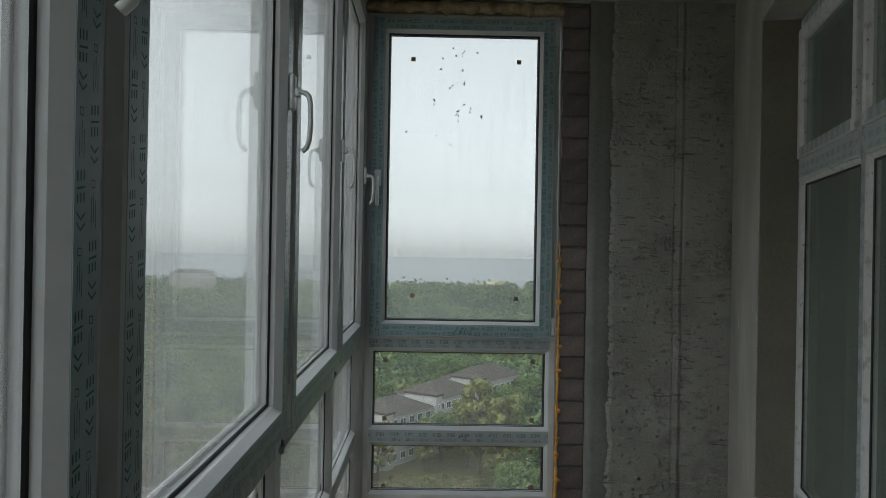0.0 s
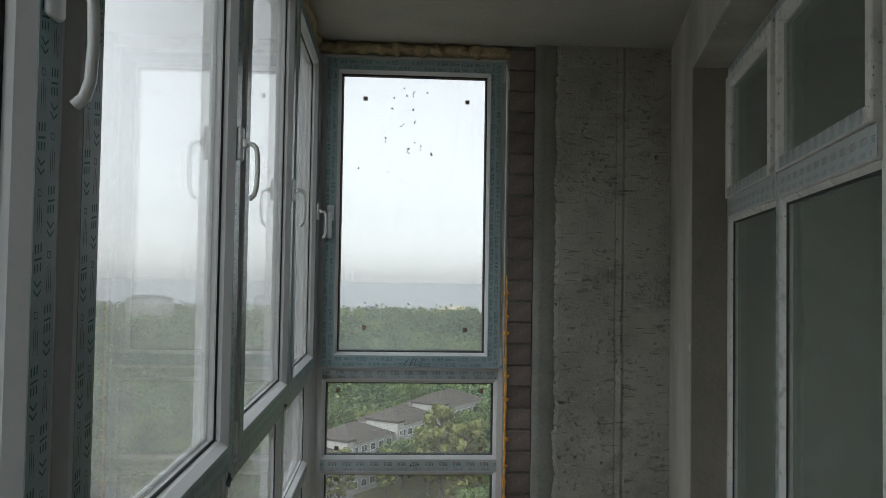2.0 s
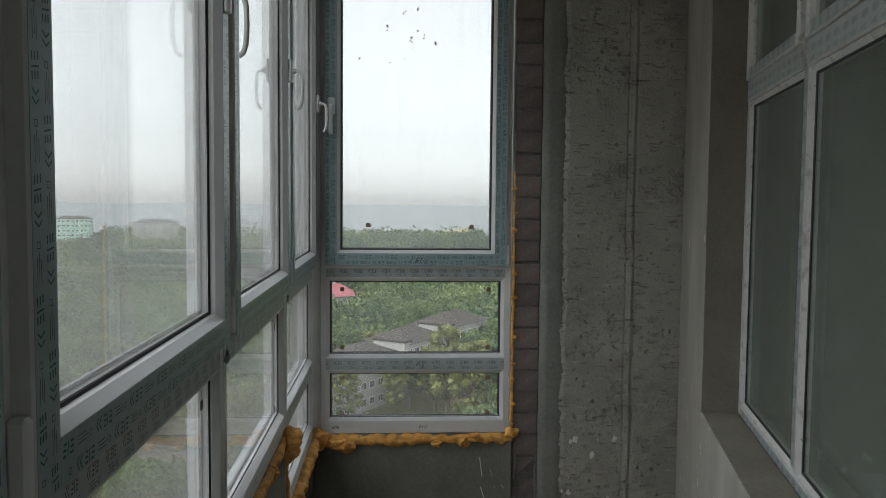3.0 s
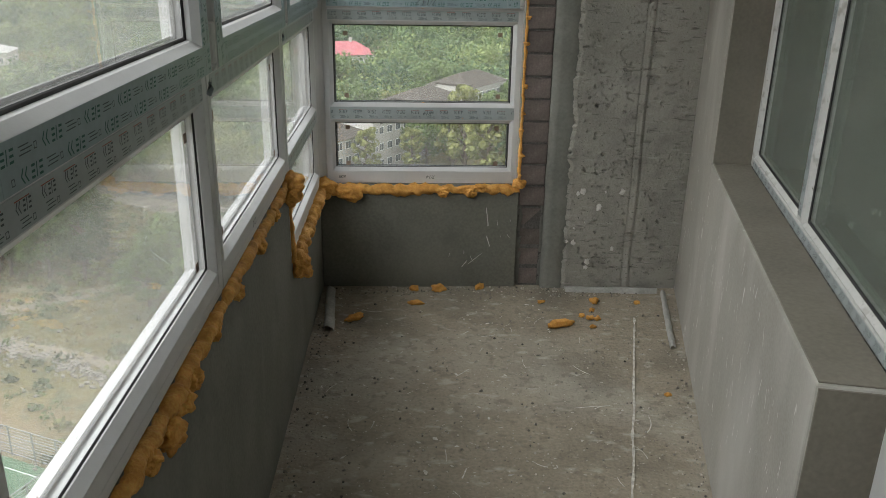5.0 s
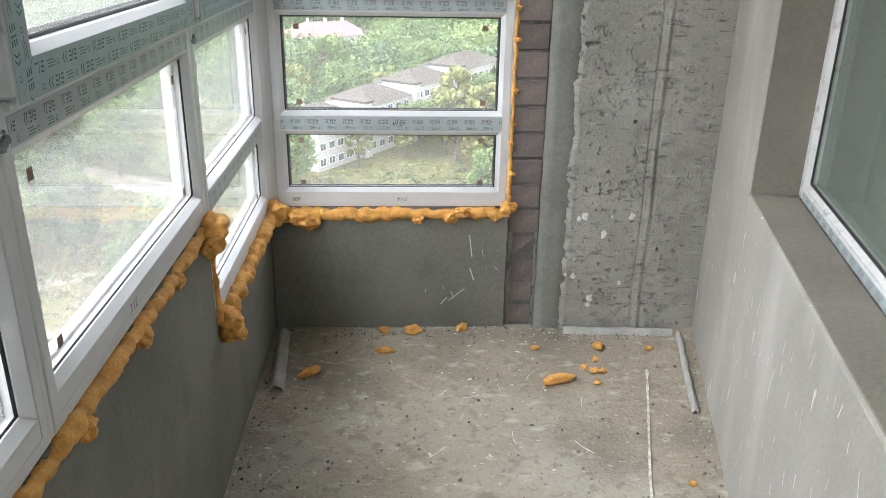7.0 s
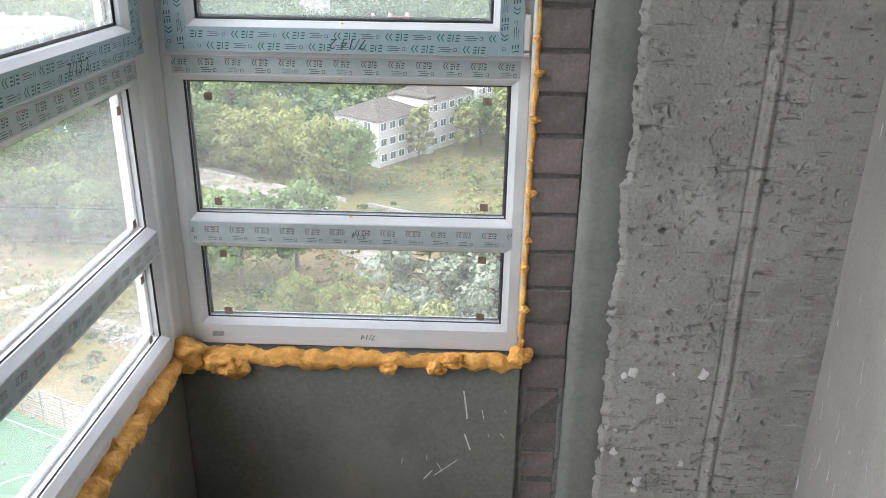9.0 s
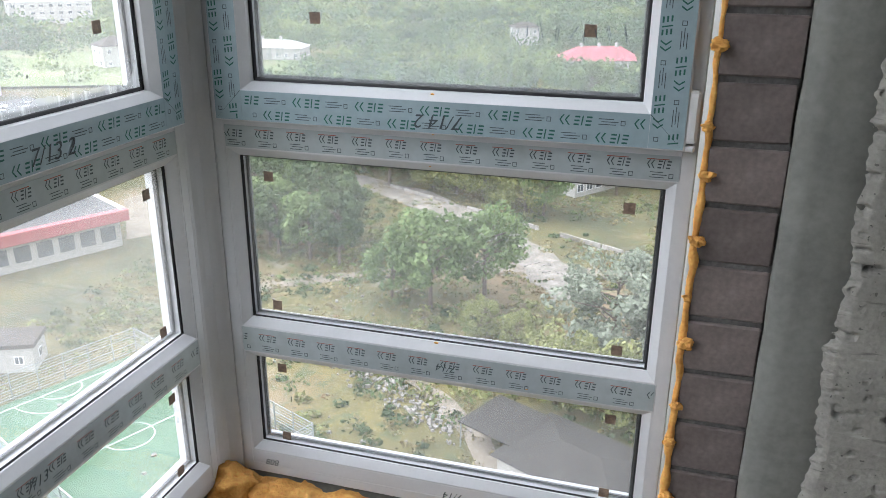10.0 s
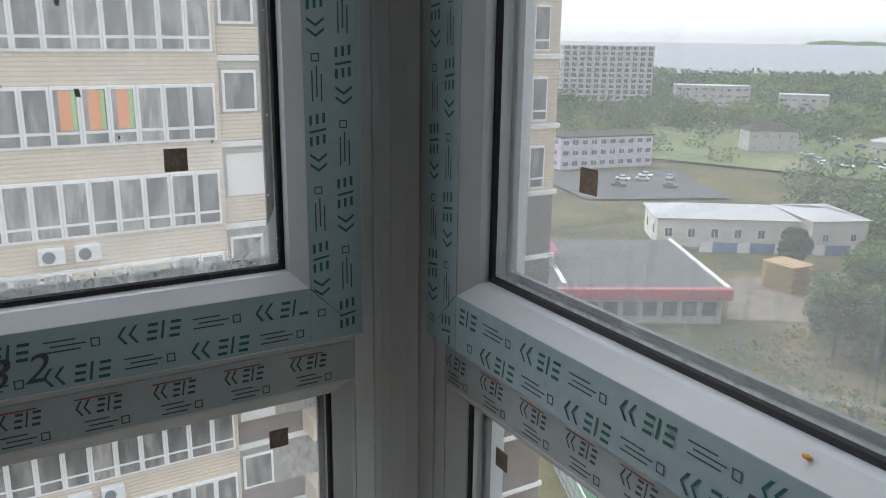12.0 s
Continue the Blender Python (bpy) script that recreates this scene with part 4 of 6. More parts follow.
foam_line("foam_seal", "thin bead of orange foam between window and bricks", (0.546, 3.538, 0.47), (0.548, 3.538, 1.66), 0.0075, 0.004, 5.0, extra=bl)
bm = bmesh.new()
n = 90
foam_tube(bm, [(-0.33 + 0.88 * i / n, 3.552 + 0.003 * math.sin(i), 2.685) for i in range(n + 1)], [0.026 + 0.004 * math.sin(i * 0.7) for i in range(n + 1)], seed=8)
tagged(obj("foam_seal", bm, M_FOAM_OLD, smooth=True), "faded brown foam strip over the end window", "foam seal", "hardened sealing foam")
bm = bmesh.new()
foam_tube(bm, [(-0.334 + 0.003 * math.sin(i), -0.78 + 4.3 * i / 150, 2.685) for i in range(151)], [0.026 + 0.004 * math.sin(i * 0.7) for i in range(151)], seed=9)
tagged(obj("foam_seal", bm, M_FOAM_OLD, smooth=True), "faded brown foam strip over the side windows", "foam seal", "hardened sealing foam")

# offcuts of foam on the floor
for k, (x, y, l, w, turn) in enumerate(((0.085, 3.475, 0.022, 0.017, 10), (0.190, 3.468, 0.034, 0.022, 20), (0.382, 3.497, 0.028, 0.016, 50), (0.089, 3.321, 0.034, 0.013, -8), (-0.169, 3.165, 0.045, 0.018, 35),
                                        (0.690, 3.100, 0.058, 0.020, 18), (0.882, 3.334, 0.022, 0.018, 70), (0.853, 3.247, 0.012, 0.010, 0), (0.858, 3.160, 0.015, 0.012, 40), (0.828, 3.165, 0.016, 0.012, 10),
                                        (0.800, 3.192, 0.013, 0.011, 0), (0.824, 3.085, 0.014, 0.010, 0), (0.645, 3.338, 0.018, 0.009, 20), (1.073, 3.326, 0.016, 0.010, 0), (0.977, 2.540, 0.014, 0.009, 30))):
    bm = bmesh.new()
    foam_blob(bm, (0, 0, w * 0.72), 1.0, k * 2.7, (l, w, w * 0.85), 3)
    ob = tagged(obj("foam_offcut", bm, M_FOAM, smooth=True), "broken orange foam lump lying on the floor", "foam lump", "foam lumps on the floor")
    ob.matrix_world = pose(x, y, -0.001, 0, 0, turn)


# grey backing strips left along the floor's edges
def strip(pts, wide, high, label):
    bm = bmesh.new()
    prev = None
    for i, (x, y) in enumerate(pts):
        a = Vector(pts[min(i + 1, len(pts) - 1)]) - Vector(pts[max(i - 1, 0)])
        s = Vector((-a.y, a.x)).normalized()
        z = 0.006 * noise.noise((x * 9, y * 9, 2))
        row = []
        for f, h in ((-1, 0.0), (-0.8, high * 0.7), (-0.3, high), (0.3, high * 0.75), (0.8, high * 0.55), (1, 0.0)):
            w = wide * (1 + 0.18 * noise.noise((x * 11, y * 11, f)))
            row.append(bm.verts.new((x + s.x * f * w, y + s.y * f * w, max(0.0, h + z * (h > 0)))))
        if prev:
            for k in range(5):
                bm.faces.new((prev[k], prev[k + 1], row[k + 1], row[k]))
        prev = row
    return tagged(obj("backing_strip", bm, M_STRIP, smooth=True), label, "backing strip", "backing strips")


strip([(0.775 + 0.021 * i, 3.474 - 0.0012 * i) for i in range(21)], 0.019, 0.026, "crumpled grey foam strip along the column's foot")
strip([(1.222 - 0.0052 * i, 3.44 - 0.024 * i) for i in range(24)], 0.012, 0.020, "torn grey foam strip along the plastered wall")
strip([(-0.296 + 0.0015 * i, 3.47 - 0.021 * i) for i in range(21)], 0.022, 0.030, "curled grey foam strip in the corner")

# the pale scratched line across the floor
bm = bmesh.new()
prev = None
for i in range(120):
    f = i / 119
    x, y = 1.02 - 0.50 * f, 3.17 - 1.90 * f
    w = 0.0035 * (1.1 + noise.noise((f * 40, 1, 0)) * 1.2)
    w = max(w, 0.0004)
    c = 0.005 * noise.noise((f * 12, 7, 0))
    row = [bm.verts.new((x + c - w, y, 0.0065)), bm.verts.new((x + c + w, y, 0.0065))]
    if prev:
        bm.faces.new((prev[0], prev[1], row[1], row[0]))
    prev = row
tagged(obj("chalk_line", bm, M_CHALK), "pale scratched chalk line on the screed", "chalk line")

# grit and crumbs, thickest along the walls
rng = random.Random(11)
bm = bmesh.new()
for i in range(4200):
    if i < 900:
        x, y = rng.uniform(-0.3, 1.2), 3.51 - abs(rng.gauss(0, 0.06))
    elif i < 1400:
        y = rng.uniform(0.6, 3.5)
        x = -0.325 + abs(rng.gauss(0, 0.05))
    elif i < 1800:
        y = rng.uniform(0.8, 3.4)
        x = RP.x + (y - RP.y) * RD.x / RD.y - 0.01 - abs(rng.gauss(0, 0.03))
    else:
        y = rng.uniform(0.3, 3.5)
        x = rng.uniform(-0.3, RP.x + (y - RP.y) * RD.x / RD.y - 0.05)
    r = rng.choice((0.0012, 0.0016, 0.0016, 0.0022, 0.0022, 0.003, 0.004, 0.0055)) * rng.uniform(0.7, 1.3)
    z = 0.004 * noise.noise((x * 2.2, y * 2.2, 0))
    c = [Vector((rng.uniform(-1, 1), rng.uniform(-1, 1), 0)).normalized() * r * rng.uniform(0.7, 1.3) for _ in range(3)]
    base = [bm.verts.new((x + r * math.cos(a) * rng.uniform(0.6, 1.3), y + r * math.sin(a) * rng.uniform(0.6, 1.3), z - 0.001)) for a in (0.2, 1.8, 3.4, 5.0)]
    top = [bm.verts.new((x + r * 0.6 * math.cos(a), y + r * 0.6 * math.sin(a), z + r * rng.uniform(0.6, 1.1))) for a in (0.5, 2.5, 4.6)]
    for f in ((base[0], base[1], top[0]), (base[1], top[1], top[0]), (base[1], base[2], top[1]), (base[2], base[3], top[2]), (base[2], top[2], top[1]), (base[3], base[0], top[2]), (base[0], top[0], top[2]), (top[0], top[1], top[2])):
        bm.faces.new(f)
tagged(obj("floor_grit", bm, M_GRIT), "pale mortar grit and crumbs on the floor", "grit", kind="stuff")

# flat flakes of white plaster trodden into the screed
bm = bmesh.new()
for i in range(210):
    y = 3.4 - 2.6 * rng.random() ** 1.3
    x = -0.25 + 1.15 * rng.random() ** 1.6
    r, a = rng.choice((0.003, 0.004, 0.005, 0.008, 0.011)) * rng.uniform(0.7, 1.3), rng.uniform(0, 6.28)
    c = [(r * rng.uniform(0.35, 1.2) * math.cos(k * 0.7854), 0.5 * r * rng.uniform(0.3, 1.3) * math.sin(k * 0.7854)) for k in range(8)]
    z = 0.004 * noise.noise((x * 2.2, y * 2.2, 0)) + 0.0016 * noise.noise((x * 14, y * 14, 3)) + 0.0012
    bm.faces.new([bm.verts.new((x + p * math.cos(a) - q * math.sin(a), y + p * math.sin(a) + q * math.cos(a), z)) for p, q in c])
# long curved scuffs
for i in range(46):
    y, x, a = 3.3 - 2.5 * rng.random() ** 1.2, rng.uniform(-0.2, 0.95), rng.uniform(0, 6.28)
    l, bend, w, prev = rng.uniform(0.02, 0.10), rng.uniform(-14, 14), rng.uniform(0.0006, 0.0018), None
    for q in range(7):
        z = 0.004 * noise.noise((x * 2.2, y * 2.2, 0)) + 0.0016 * noise.noise((x * 14, y * 14, 3)) + 0.0011
        ww = w * (1.1 + noise.noise((x * 90, y * 90, 1)))
        row = [bm.verts.new((x - math.sin(a) * o * ww, y + math.cos(a) * o * ww, z)) for o in (-1, 1)]
        if prev:
            bm.faces.new((prev[0], prev[1], row[1], row[0]))
        prev = row
        x, y, a = x + math.cos(a) * l / 6, y + math.sin(a) * l / 6, a + bend * l / 6
tagged(obj("plaster_flakes", bm, M_CHALK), "white plaster flakes trodden into the floor", "plaster flakes", kind="stuff")

# ---- outside: ground, sea, woods, houses ----
M_LAND = blotch(blotch(blotch(mat("rough_grass_land", (0.055, 0.062, 0.022), 0.95, spread=0.35, scale=0.05, fine=1.2, bump=0.6, bump_size=0.3, second=(0.150, 0.122, 0.036)), (0.20, 0.145, 0.085), 0.035, 0.56, 0.66, 0.85, detail=8.0), (0.045, 0.062, 0.022), 0.6, 0.52, 0.66, 0.8, seed=12), (0.26, 0.235, 0.19), 0.09, 0.64, 0.72, 0.7, seed=30)
M_SEA = mat("grey_sea", (0.27, 0.285, 0.29), 0.7, spread=0.05, scale=0.004, fine=0.05, bump=0.1, bump_size=0.2)
M_SAND = mat("pale_dune_sand", (0.55, 0.46, 0.30), 0.9, spread=0.12, scale=0.08, bump=0.2)
M_DIRT = mat("trodden_dirt", (0.20, 0.17, 0.13), 0.95, spread=0.25, scale=0.3, fine=4, bump=0.5, bump_size=0.1)
M_RUBBLE = mat("broken_concrete", (0.26, 0.24, 0.215), 0.9, spread=0.35, scale=0.8, bump=0.3, per_object=0.2)
M_LEAF = [mat("leaves_" + k, c, 0.6, spread=0.35, scale=0.35, fine=3.0, bump=0, second=s, islands=0.2) for k, c, s in (
    ("mid_green", (0.085, 0.135, 0.048), (0.19, 0.255, 0.10)), ("yellow_green", (0.145, 0.165, 0.058), (0.28, 0.29, 0.11)),
    ("silver_green", (0.13, 0.16, 0.10), (0.30, 0.33, 0.25)), ("dark_green", (0.042, 0.072, 0.030), (0.095, 0.135, 0.055)))]
M_WOODS_ALL = [mat("far_woods_" + k, c, 0.8, spread=0.4, scale=0.1, fine=0.4, bump=0, second=d, islands=0.16) for k, c, d in (
    ("mid_leaves", (0.078, 0.130, 0.064), (0.165, 0.235, 0.110)), ("dark_leaves", (0.046, 0.084, 0.050), (0.105, 0.160, 0.088)), ("light_leaves", (0.135, 0.185, 0.068), (0.250, 0.305, 0.125)))]
M_WOODS = M_WOODS_ALL[0]
for _m in M_LEAF + M_WOODS_ALL:
    leafy(_m, 0.25)
M_BARK = mat("grey_brown_bark", (0.11, 0.085, 0.065), 0.9, spread=0.3, scale=1.5, fine=12, bump=0.4, bump_size=0.05)
M_WHITEWALL = blotch(mat("white_facade", (0.40, 0.39, 0.36), 0.85, spread=0.06, scale=0.3, fine=3, bump=0.1), (0.36, 0.345, 0.315), 0.4, 0.58, 0.75, 0.6, (1, 1, 0.4))
M_BEIGE = blotch(mat("beige_stained_facade", (0.60, 0.55, 0.50), 0.85, spread=0.08, scale=0.4, fine=3, bump=0.1), (0.42, 0.37, 0.33), 0.5, 0.56, 0.74, 0.6, (1, 1, 0.4))
M_MINT = mat("mint_facade", (0.45, 0.68, 0.58), 0.85, spread=0.06, scale=0.3, bump=0)
M_LILAC = mat("lilac_facade", (0.50, 0.44, 0.52), 0.85, spread=0.06, scale=0.3, bump=0)
M_ROOFGREY = mat("brown_grey_sheet_roof", (0.075, 0.066, 0.058), 0.9, spec=0.1, spread=0.12, scale=0.5, fine=4, bump=0.2)
M_ROOFSHED = mat("dusty_dark_sheet_roof", (0.045, 0.042, 0.038), 0.9, spec=0.1, spread=0.2, scale=0.6, fine=4, bump=0.2)
M_ROOFDARK = mat("dark_flat_roof", (0.10, 0.10, 0.10), 0.85, spread=0.2, scale=0.3, fine=3, bump=0.2)
M_ROOFWHITE = mat("white_sheet_roof", (0.42, 0.42, 0.41), 0.6, spread=0.05, scale=0.3, bump=0.1)
M_ROOFPINK = mat("faded_pink_roof", (0.34, 0.10, 0.115), 0.7, spread=0.12, scale=0.4, bump=0.1)
M_ROOFRED = mat("red_fascia", (0.38, 0.11, 0.12), 0.6, spread=0.1, scale=0.4, bump=0.1)
M_PANE_FAR = mat("dark_window_glass", (0.10, 0.115, 0.125), 0.15, spread=0.35, scale=0.8, bump=0)


def curtained(name, dark, light, folds):
    """A far window pane: dark glass with pale curtain folds, different behind each pane."""
    m = mat(name, dark, 0.2, spread=0.3, scale=1.5, bump=0)
    nt, bs = m.node_tree, m.node_tree.nodes["Principled BSDF"]
    old = bs.inputs["Base Color"].links[0].from_socket
    tc, mp, nz, info, mr, mix = (nt.nodes.new("ShaderNode" + k) for k in ("TexCoord", "Mapping", "TexNoise", "ObjectInfo", "MapRange", "Mix"))
    ml = nt.nodes.new("ShaderNodeMath")
    ml.operation = "MULTIPLY"
    ml.inputs[1].default_value = 300.0
    nz.noise_dimensions = "4D"
    nz.inputs["Scale"].default_value, nz.inputs["Detail"].default_value = folds, 5.0
    mp.inputs["Scale"].default_value = (1, 1, 0.22)
    mr.inputs["From Min"].default_value, mr.inputs["From Max"].default_value = 0.42, 0.66
    mr.inputs["To Max"].default_value = 0.9
    mix.data_type = "RGBA"
    mix.inputs["B"].default_value = (*light, 1)
    nt.links.new(tc.outputs["Object"], mp.inputs["Vector"])
    nt.links.new(mp.outputs[0], nz.inputs["Vector"])
    nt.links.new(info.outputs["Random"], ml.inputs[0])
    nt.links.new(ml.outputs[0], nz.inputs["W"])
    nt.links.new(nz.outputs["Fac"], mr.inputs["Value"])
    nt.links.new(mr.outputs[0], mix.inputs["Factor"])
    nt.links.new(old, mix.inputs["A"])
    nt.links.new(mix.outputs["Result"], bs.inputs["Base Color"])
    return m


M_PANE_TOWER = curtained("curtained_dark_pane", (0.07, 0.075, 0.078), (0.30, 0.29, 0.27), 3.2)
M_CURTAIN = curtained("drawn_curtain_pane", (0.16, 0.16, 0.155), (0.46, 0.44, 0.41), 4.5)
M_FRAMEFAR = mat("white_window_frame", (0.80, 0.80, 0.79), 0.5, spread=0.03, bump=0)
M_COURT = mat("green_court_coating", (0.050, 0.125, 0.062), 0.8, spread=0.10, scale=0.2, fine=6, bump=0.05)
M_LINE = mat("white_court_line", (0.75, 0.77, 0.75), 0.8, spread=0.05, bump=0)
M_FENCE = mat("grey_fence_steel", (0.30, 0.32, 0.32), 0.5, 0.6, spread=0.1, bump=0)
M_CREAM = blotch(mat("cream_brick", (0.62, 0.52, 0.40), 0.85, spread=0.10, scale=0.8, fine=9, bump=0.2), (0.70, 0.63, 0.52), 0.25, 0.5, 0.7, 0.6)
courses(M_CREAM, 0.15, (0.30, 0.24, 0.19), 0.55)
M_GREIGE = courses(blotch(mat("blotched_grey_brick", (0.40, 0.36, 0.31), 0.85, spread=0.2, scale=1.2, fine=9, bump=0.2), (0.27, 0.245, 0.21), 2.0, 0.5, 0.7, 0.7), 0.15, (0.24, 0.2, 0.17), 0.4)
M_BLEAK = blotch(mat("blotched_grey_concrete", (0.24, 0.225, 0.205), 0.85, spread=0.3, scale=2, fine=9, bump=0.2), (0.36, 0.345, 0.32), 7, 0.5, 0.62, 0.8)
M_SHUTTER = mat("cream_shutter", (0.55, 0.47, 0.34), 0.7, spread=0.1, scale=2, bump=0)
M_BROWNB = mat("brown_facade_brick", (0.155, 0.125, 0.110), 0.8, spread=0.15, scale=0.8, fine=9, bump=0.2)
M_BAND = mat("white_floor_band", (0.72, 0.71, 0.68), 0.8, spread=0.05, scale=0.5, bump=0)
M_AC = mat("white_ac_casing", (0.70, 0.71, 0.71), 0.5, spread=0.04, bump=0)
M_ORANGE = mat("orange_poster", (0.75, 0.25, 0.06), 0.6, spread=0.1, bump=0)
M_GREENP = mat("green_poster", (0.25, 0.55, 0.15), 0.6, spread=0.1, bump=0)
M_WOODPILE = mat("raw_pine", (0.50, 0.36, 0.19), 0.8, spread=0.2, scale=2, bump=0.2)
M_BLUE = mat("blue_hoarding", (0.17, 0.23, 0.36), 0.6, spread=0.15, scale=0.3, bump=0)
M_CAR = [mat("car_paint_" + k, c, 0.3, spread=0.03, bump=0) for k, c in (("white", (0.75, 0.76, 0.77)), ("silver", (0.45, 0.47, 0.49)), ("dark", (0.05, 0.06, 0.08)))]


def coast(x):
    """How far the land reaches ahead at a given x."""
    base = 905 + 12 * math.sin(x * 0.02)
    return base if x > -260 else max(460.0, base + (260 + x) * 0.34)


# land: a grid out to the shore; the sea lies past it
bm = bmesh.new()
cols = [-4600 + 200 * i for i in range(18)] + [-1150 + 50 * i for i in range(24)] + [60 + 60 * i for i in range(12)] + [900, 1500, 2500, 4500]
prev = None
for x in cols:
    c = coast(x)
    ys = [-3000, -800, -200, -60, 0, 30, 60, 90, 120, 160, 220, 300, 400, 520, 660, 780, 860, 900]
    row = []
    for k, y in enumerate(ys):
        yy = y if y < 300 else 300 + (y - 300) * (c - 300) / 600
        far = max(0.0, min(1.0, (math.hypot(x, yy) - 250) / 400))
        z = GROUND + far * 5 * noise.noise((x * 0.004, yy * 0.004, 0)) + far
        row.append(bm.verts.new((x, yy, z if k < len(ys) - 1 else GROUND - 3)))
    if prev:
        for k in range(len(row) - 1):
            bm.faces.new((prev[k], row[k], row[k + 1], prev[k + 1]))
    prev = row
tagged(obj("ground", bm, M_LAND, smooth=True), "rough grassland with bare dirt patches below the tower", "ground", kind="structure")
bm = bmesh.new()
quad(bm, [(-4900, 380, GROUND - 2.5), (4900, 380, GROUND - 2.5), (4900, 4950, GROUND - 2.5), (-4900, 4950, GROUND - 2.5)])
tagged(obj("water", bm, M_SEA), "pale grey sea under haze", "sea", kind="structure")
bm = bmesh.new()
foam_blob(bm, (72, 890, GROUND + 0.5), 1.0, 3.0, (26, 8, 7), 4)
tagged(obj("sand_dune", bm, M_SAND, smooth=True), "pale sandy bluff at the shore", "dune")
# distant headland over the water
bm = bmesh.new()
prev = None
for i in range(60):
    x = -3600 + 18 * i
    h = 30 * math.sin(math.pi * i / 59) * (0.7 + 0.3 * noise.noise((i * 0.15, 0, 0)))
    row = [bm.verts.new((x, 4500 + 2 * i, GROUND - 4)), bm.verts.new((x, 4560 + 2 * i, GROUND + h))]
    if prev:
        bm.faces.new((prev[0], row[0], row[1], prev[1]))
    prev = row
tagged(obj("headland", bm, M_WOODS), "dim headland across the bay", "headland", kind="structure")


def leaf_cloud(rg, n, centres, size):
    """Small leaf clumps scattered over lobes: arrays of points and faces."""
    v = np.zeros((n * 4, 3))
    c = np.array(centres)
    pick = rg.integers(0, len(c), n)
    d = rg.normal(size=(n, 3))
    d /= np.linalg.norm(d, axis=1)[:, None]
    rad = c[pick, 3] * (0.72 + 0.36 * rg.random(n) ** 0.7)
    p = c[pick, :3] + d * rad[:, None] * np.array([1, 1, 0.85])
    a = rg.normal(size=(n, 3)) + d * 0.6
    a = np.cross(a, d + 0.5 * rg.normal(size=(n, 3)))
    a /= np.linalg.norm(a, axis=1)[:, None]
    b = np.cross(a, d + 0.35 * rg.normal(size=(n, 3)))
    b /= np.linalg.norm(b, axis=1)[:, None]
    s = size * (0.5 + rg.random(n))[:, None]
    v[0::4], v[1::4], v[2::4], v[3::4] = p - a * s, p - b * s * 0.6, p + a * s, p + b * s * 0.7
    return v


def cloud_mesh(name, v, material):
    me = bpy.data.meshes.new(name)
    f = np.arange(len(v)).reshape(-1, 4)
    me.from_pydata(v.tolist(), [], f.tolist())
    me.materials.append(material)
    return me


def tree(seed, height, spread, material, leaves=2600, label="", trunk_h=0.35):
    rg = np.random.default_rng(seed)
    t = thing("tree", label, "tree", "trees below the tower")
    bm = bmesh.new()
    lobes = []

    def limb(p, q, r0, r1):
        p, q = Vector(p), Vector(q)
        d = (q - p).normalized()
        s = d.cross(Vector((0.31, 0.9, 0.2))).normalized()
        u = d.cross(s)
        la = [bm.verts.new(p + (s * math.cos(k * 1.0472) + u * math.sin(k * 1.0472)) * r0) for k in range(6)]
        lb = [bm.verts.new(q + (s * math.cos(k * 1.0472) + u * math.sin(k * 1.0472)) * r1) for k in range(6)]
        for k in range(6):
            bm.faces.new((la[k], la[(k + 1) % 6], lb[(k + 1) % 6], lb[k]))
        bm.faces.new(lb[::-1])

    h0 = height * trunk_h
    limb((0, 0, -0.3), (0.1, 0.05, h0), height * 0.028, height * 0.02)
    limb((0.1, 0.05, h0), (0.0, 0.2, height * 0.8), height * 0.02, height * 0.006)
    for k in range(26):
        a, f = k * 2.4 + rg.random(), (k + 0.5) / 26
        z = h0 + (height * 0.92 - h0) * f
        r = spread * (0.35 + 0.55 * math.sin(math.pi * (0.15 + 0.75 * f))) * (0.6 + 0.5 * rg.random())
        c = (r * math.cos(a), r * math.sin(a), z)
        limb((0.05, 0.1, min(z - height * 0.12, height * 0.75)), (c[0] * 0.8, c[1] * 0.8, z - 0.2), height * 0.010, height * 0.003)
        lobes.append((*c, spread * (0.17 + 0.16 * rg.random())))
    lobes.append((0, 0, height * 0.88, spread * 0.26))
    part("trunk", bm, M_BARK, t)
    crown = new("crown", cloud_mesh("crown", leaf_cloud(rg, leaves, lobes, height * 0.024), material))
    crown.parent = t
    return t


def ground_z(x, y):
    far = max(0.0, min(1.0, (math.hypot(x, y) - 250) / 400))
    return GROUND + far * 5 * noise.noise((x * 0.004, y * 0.004, 0)) + far


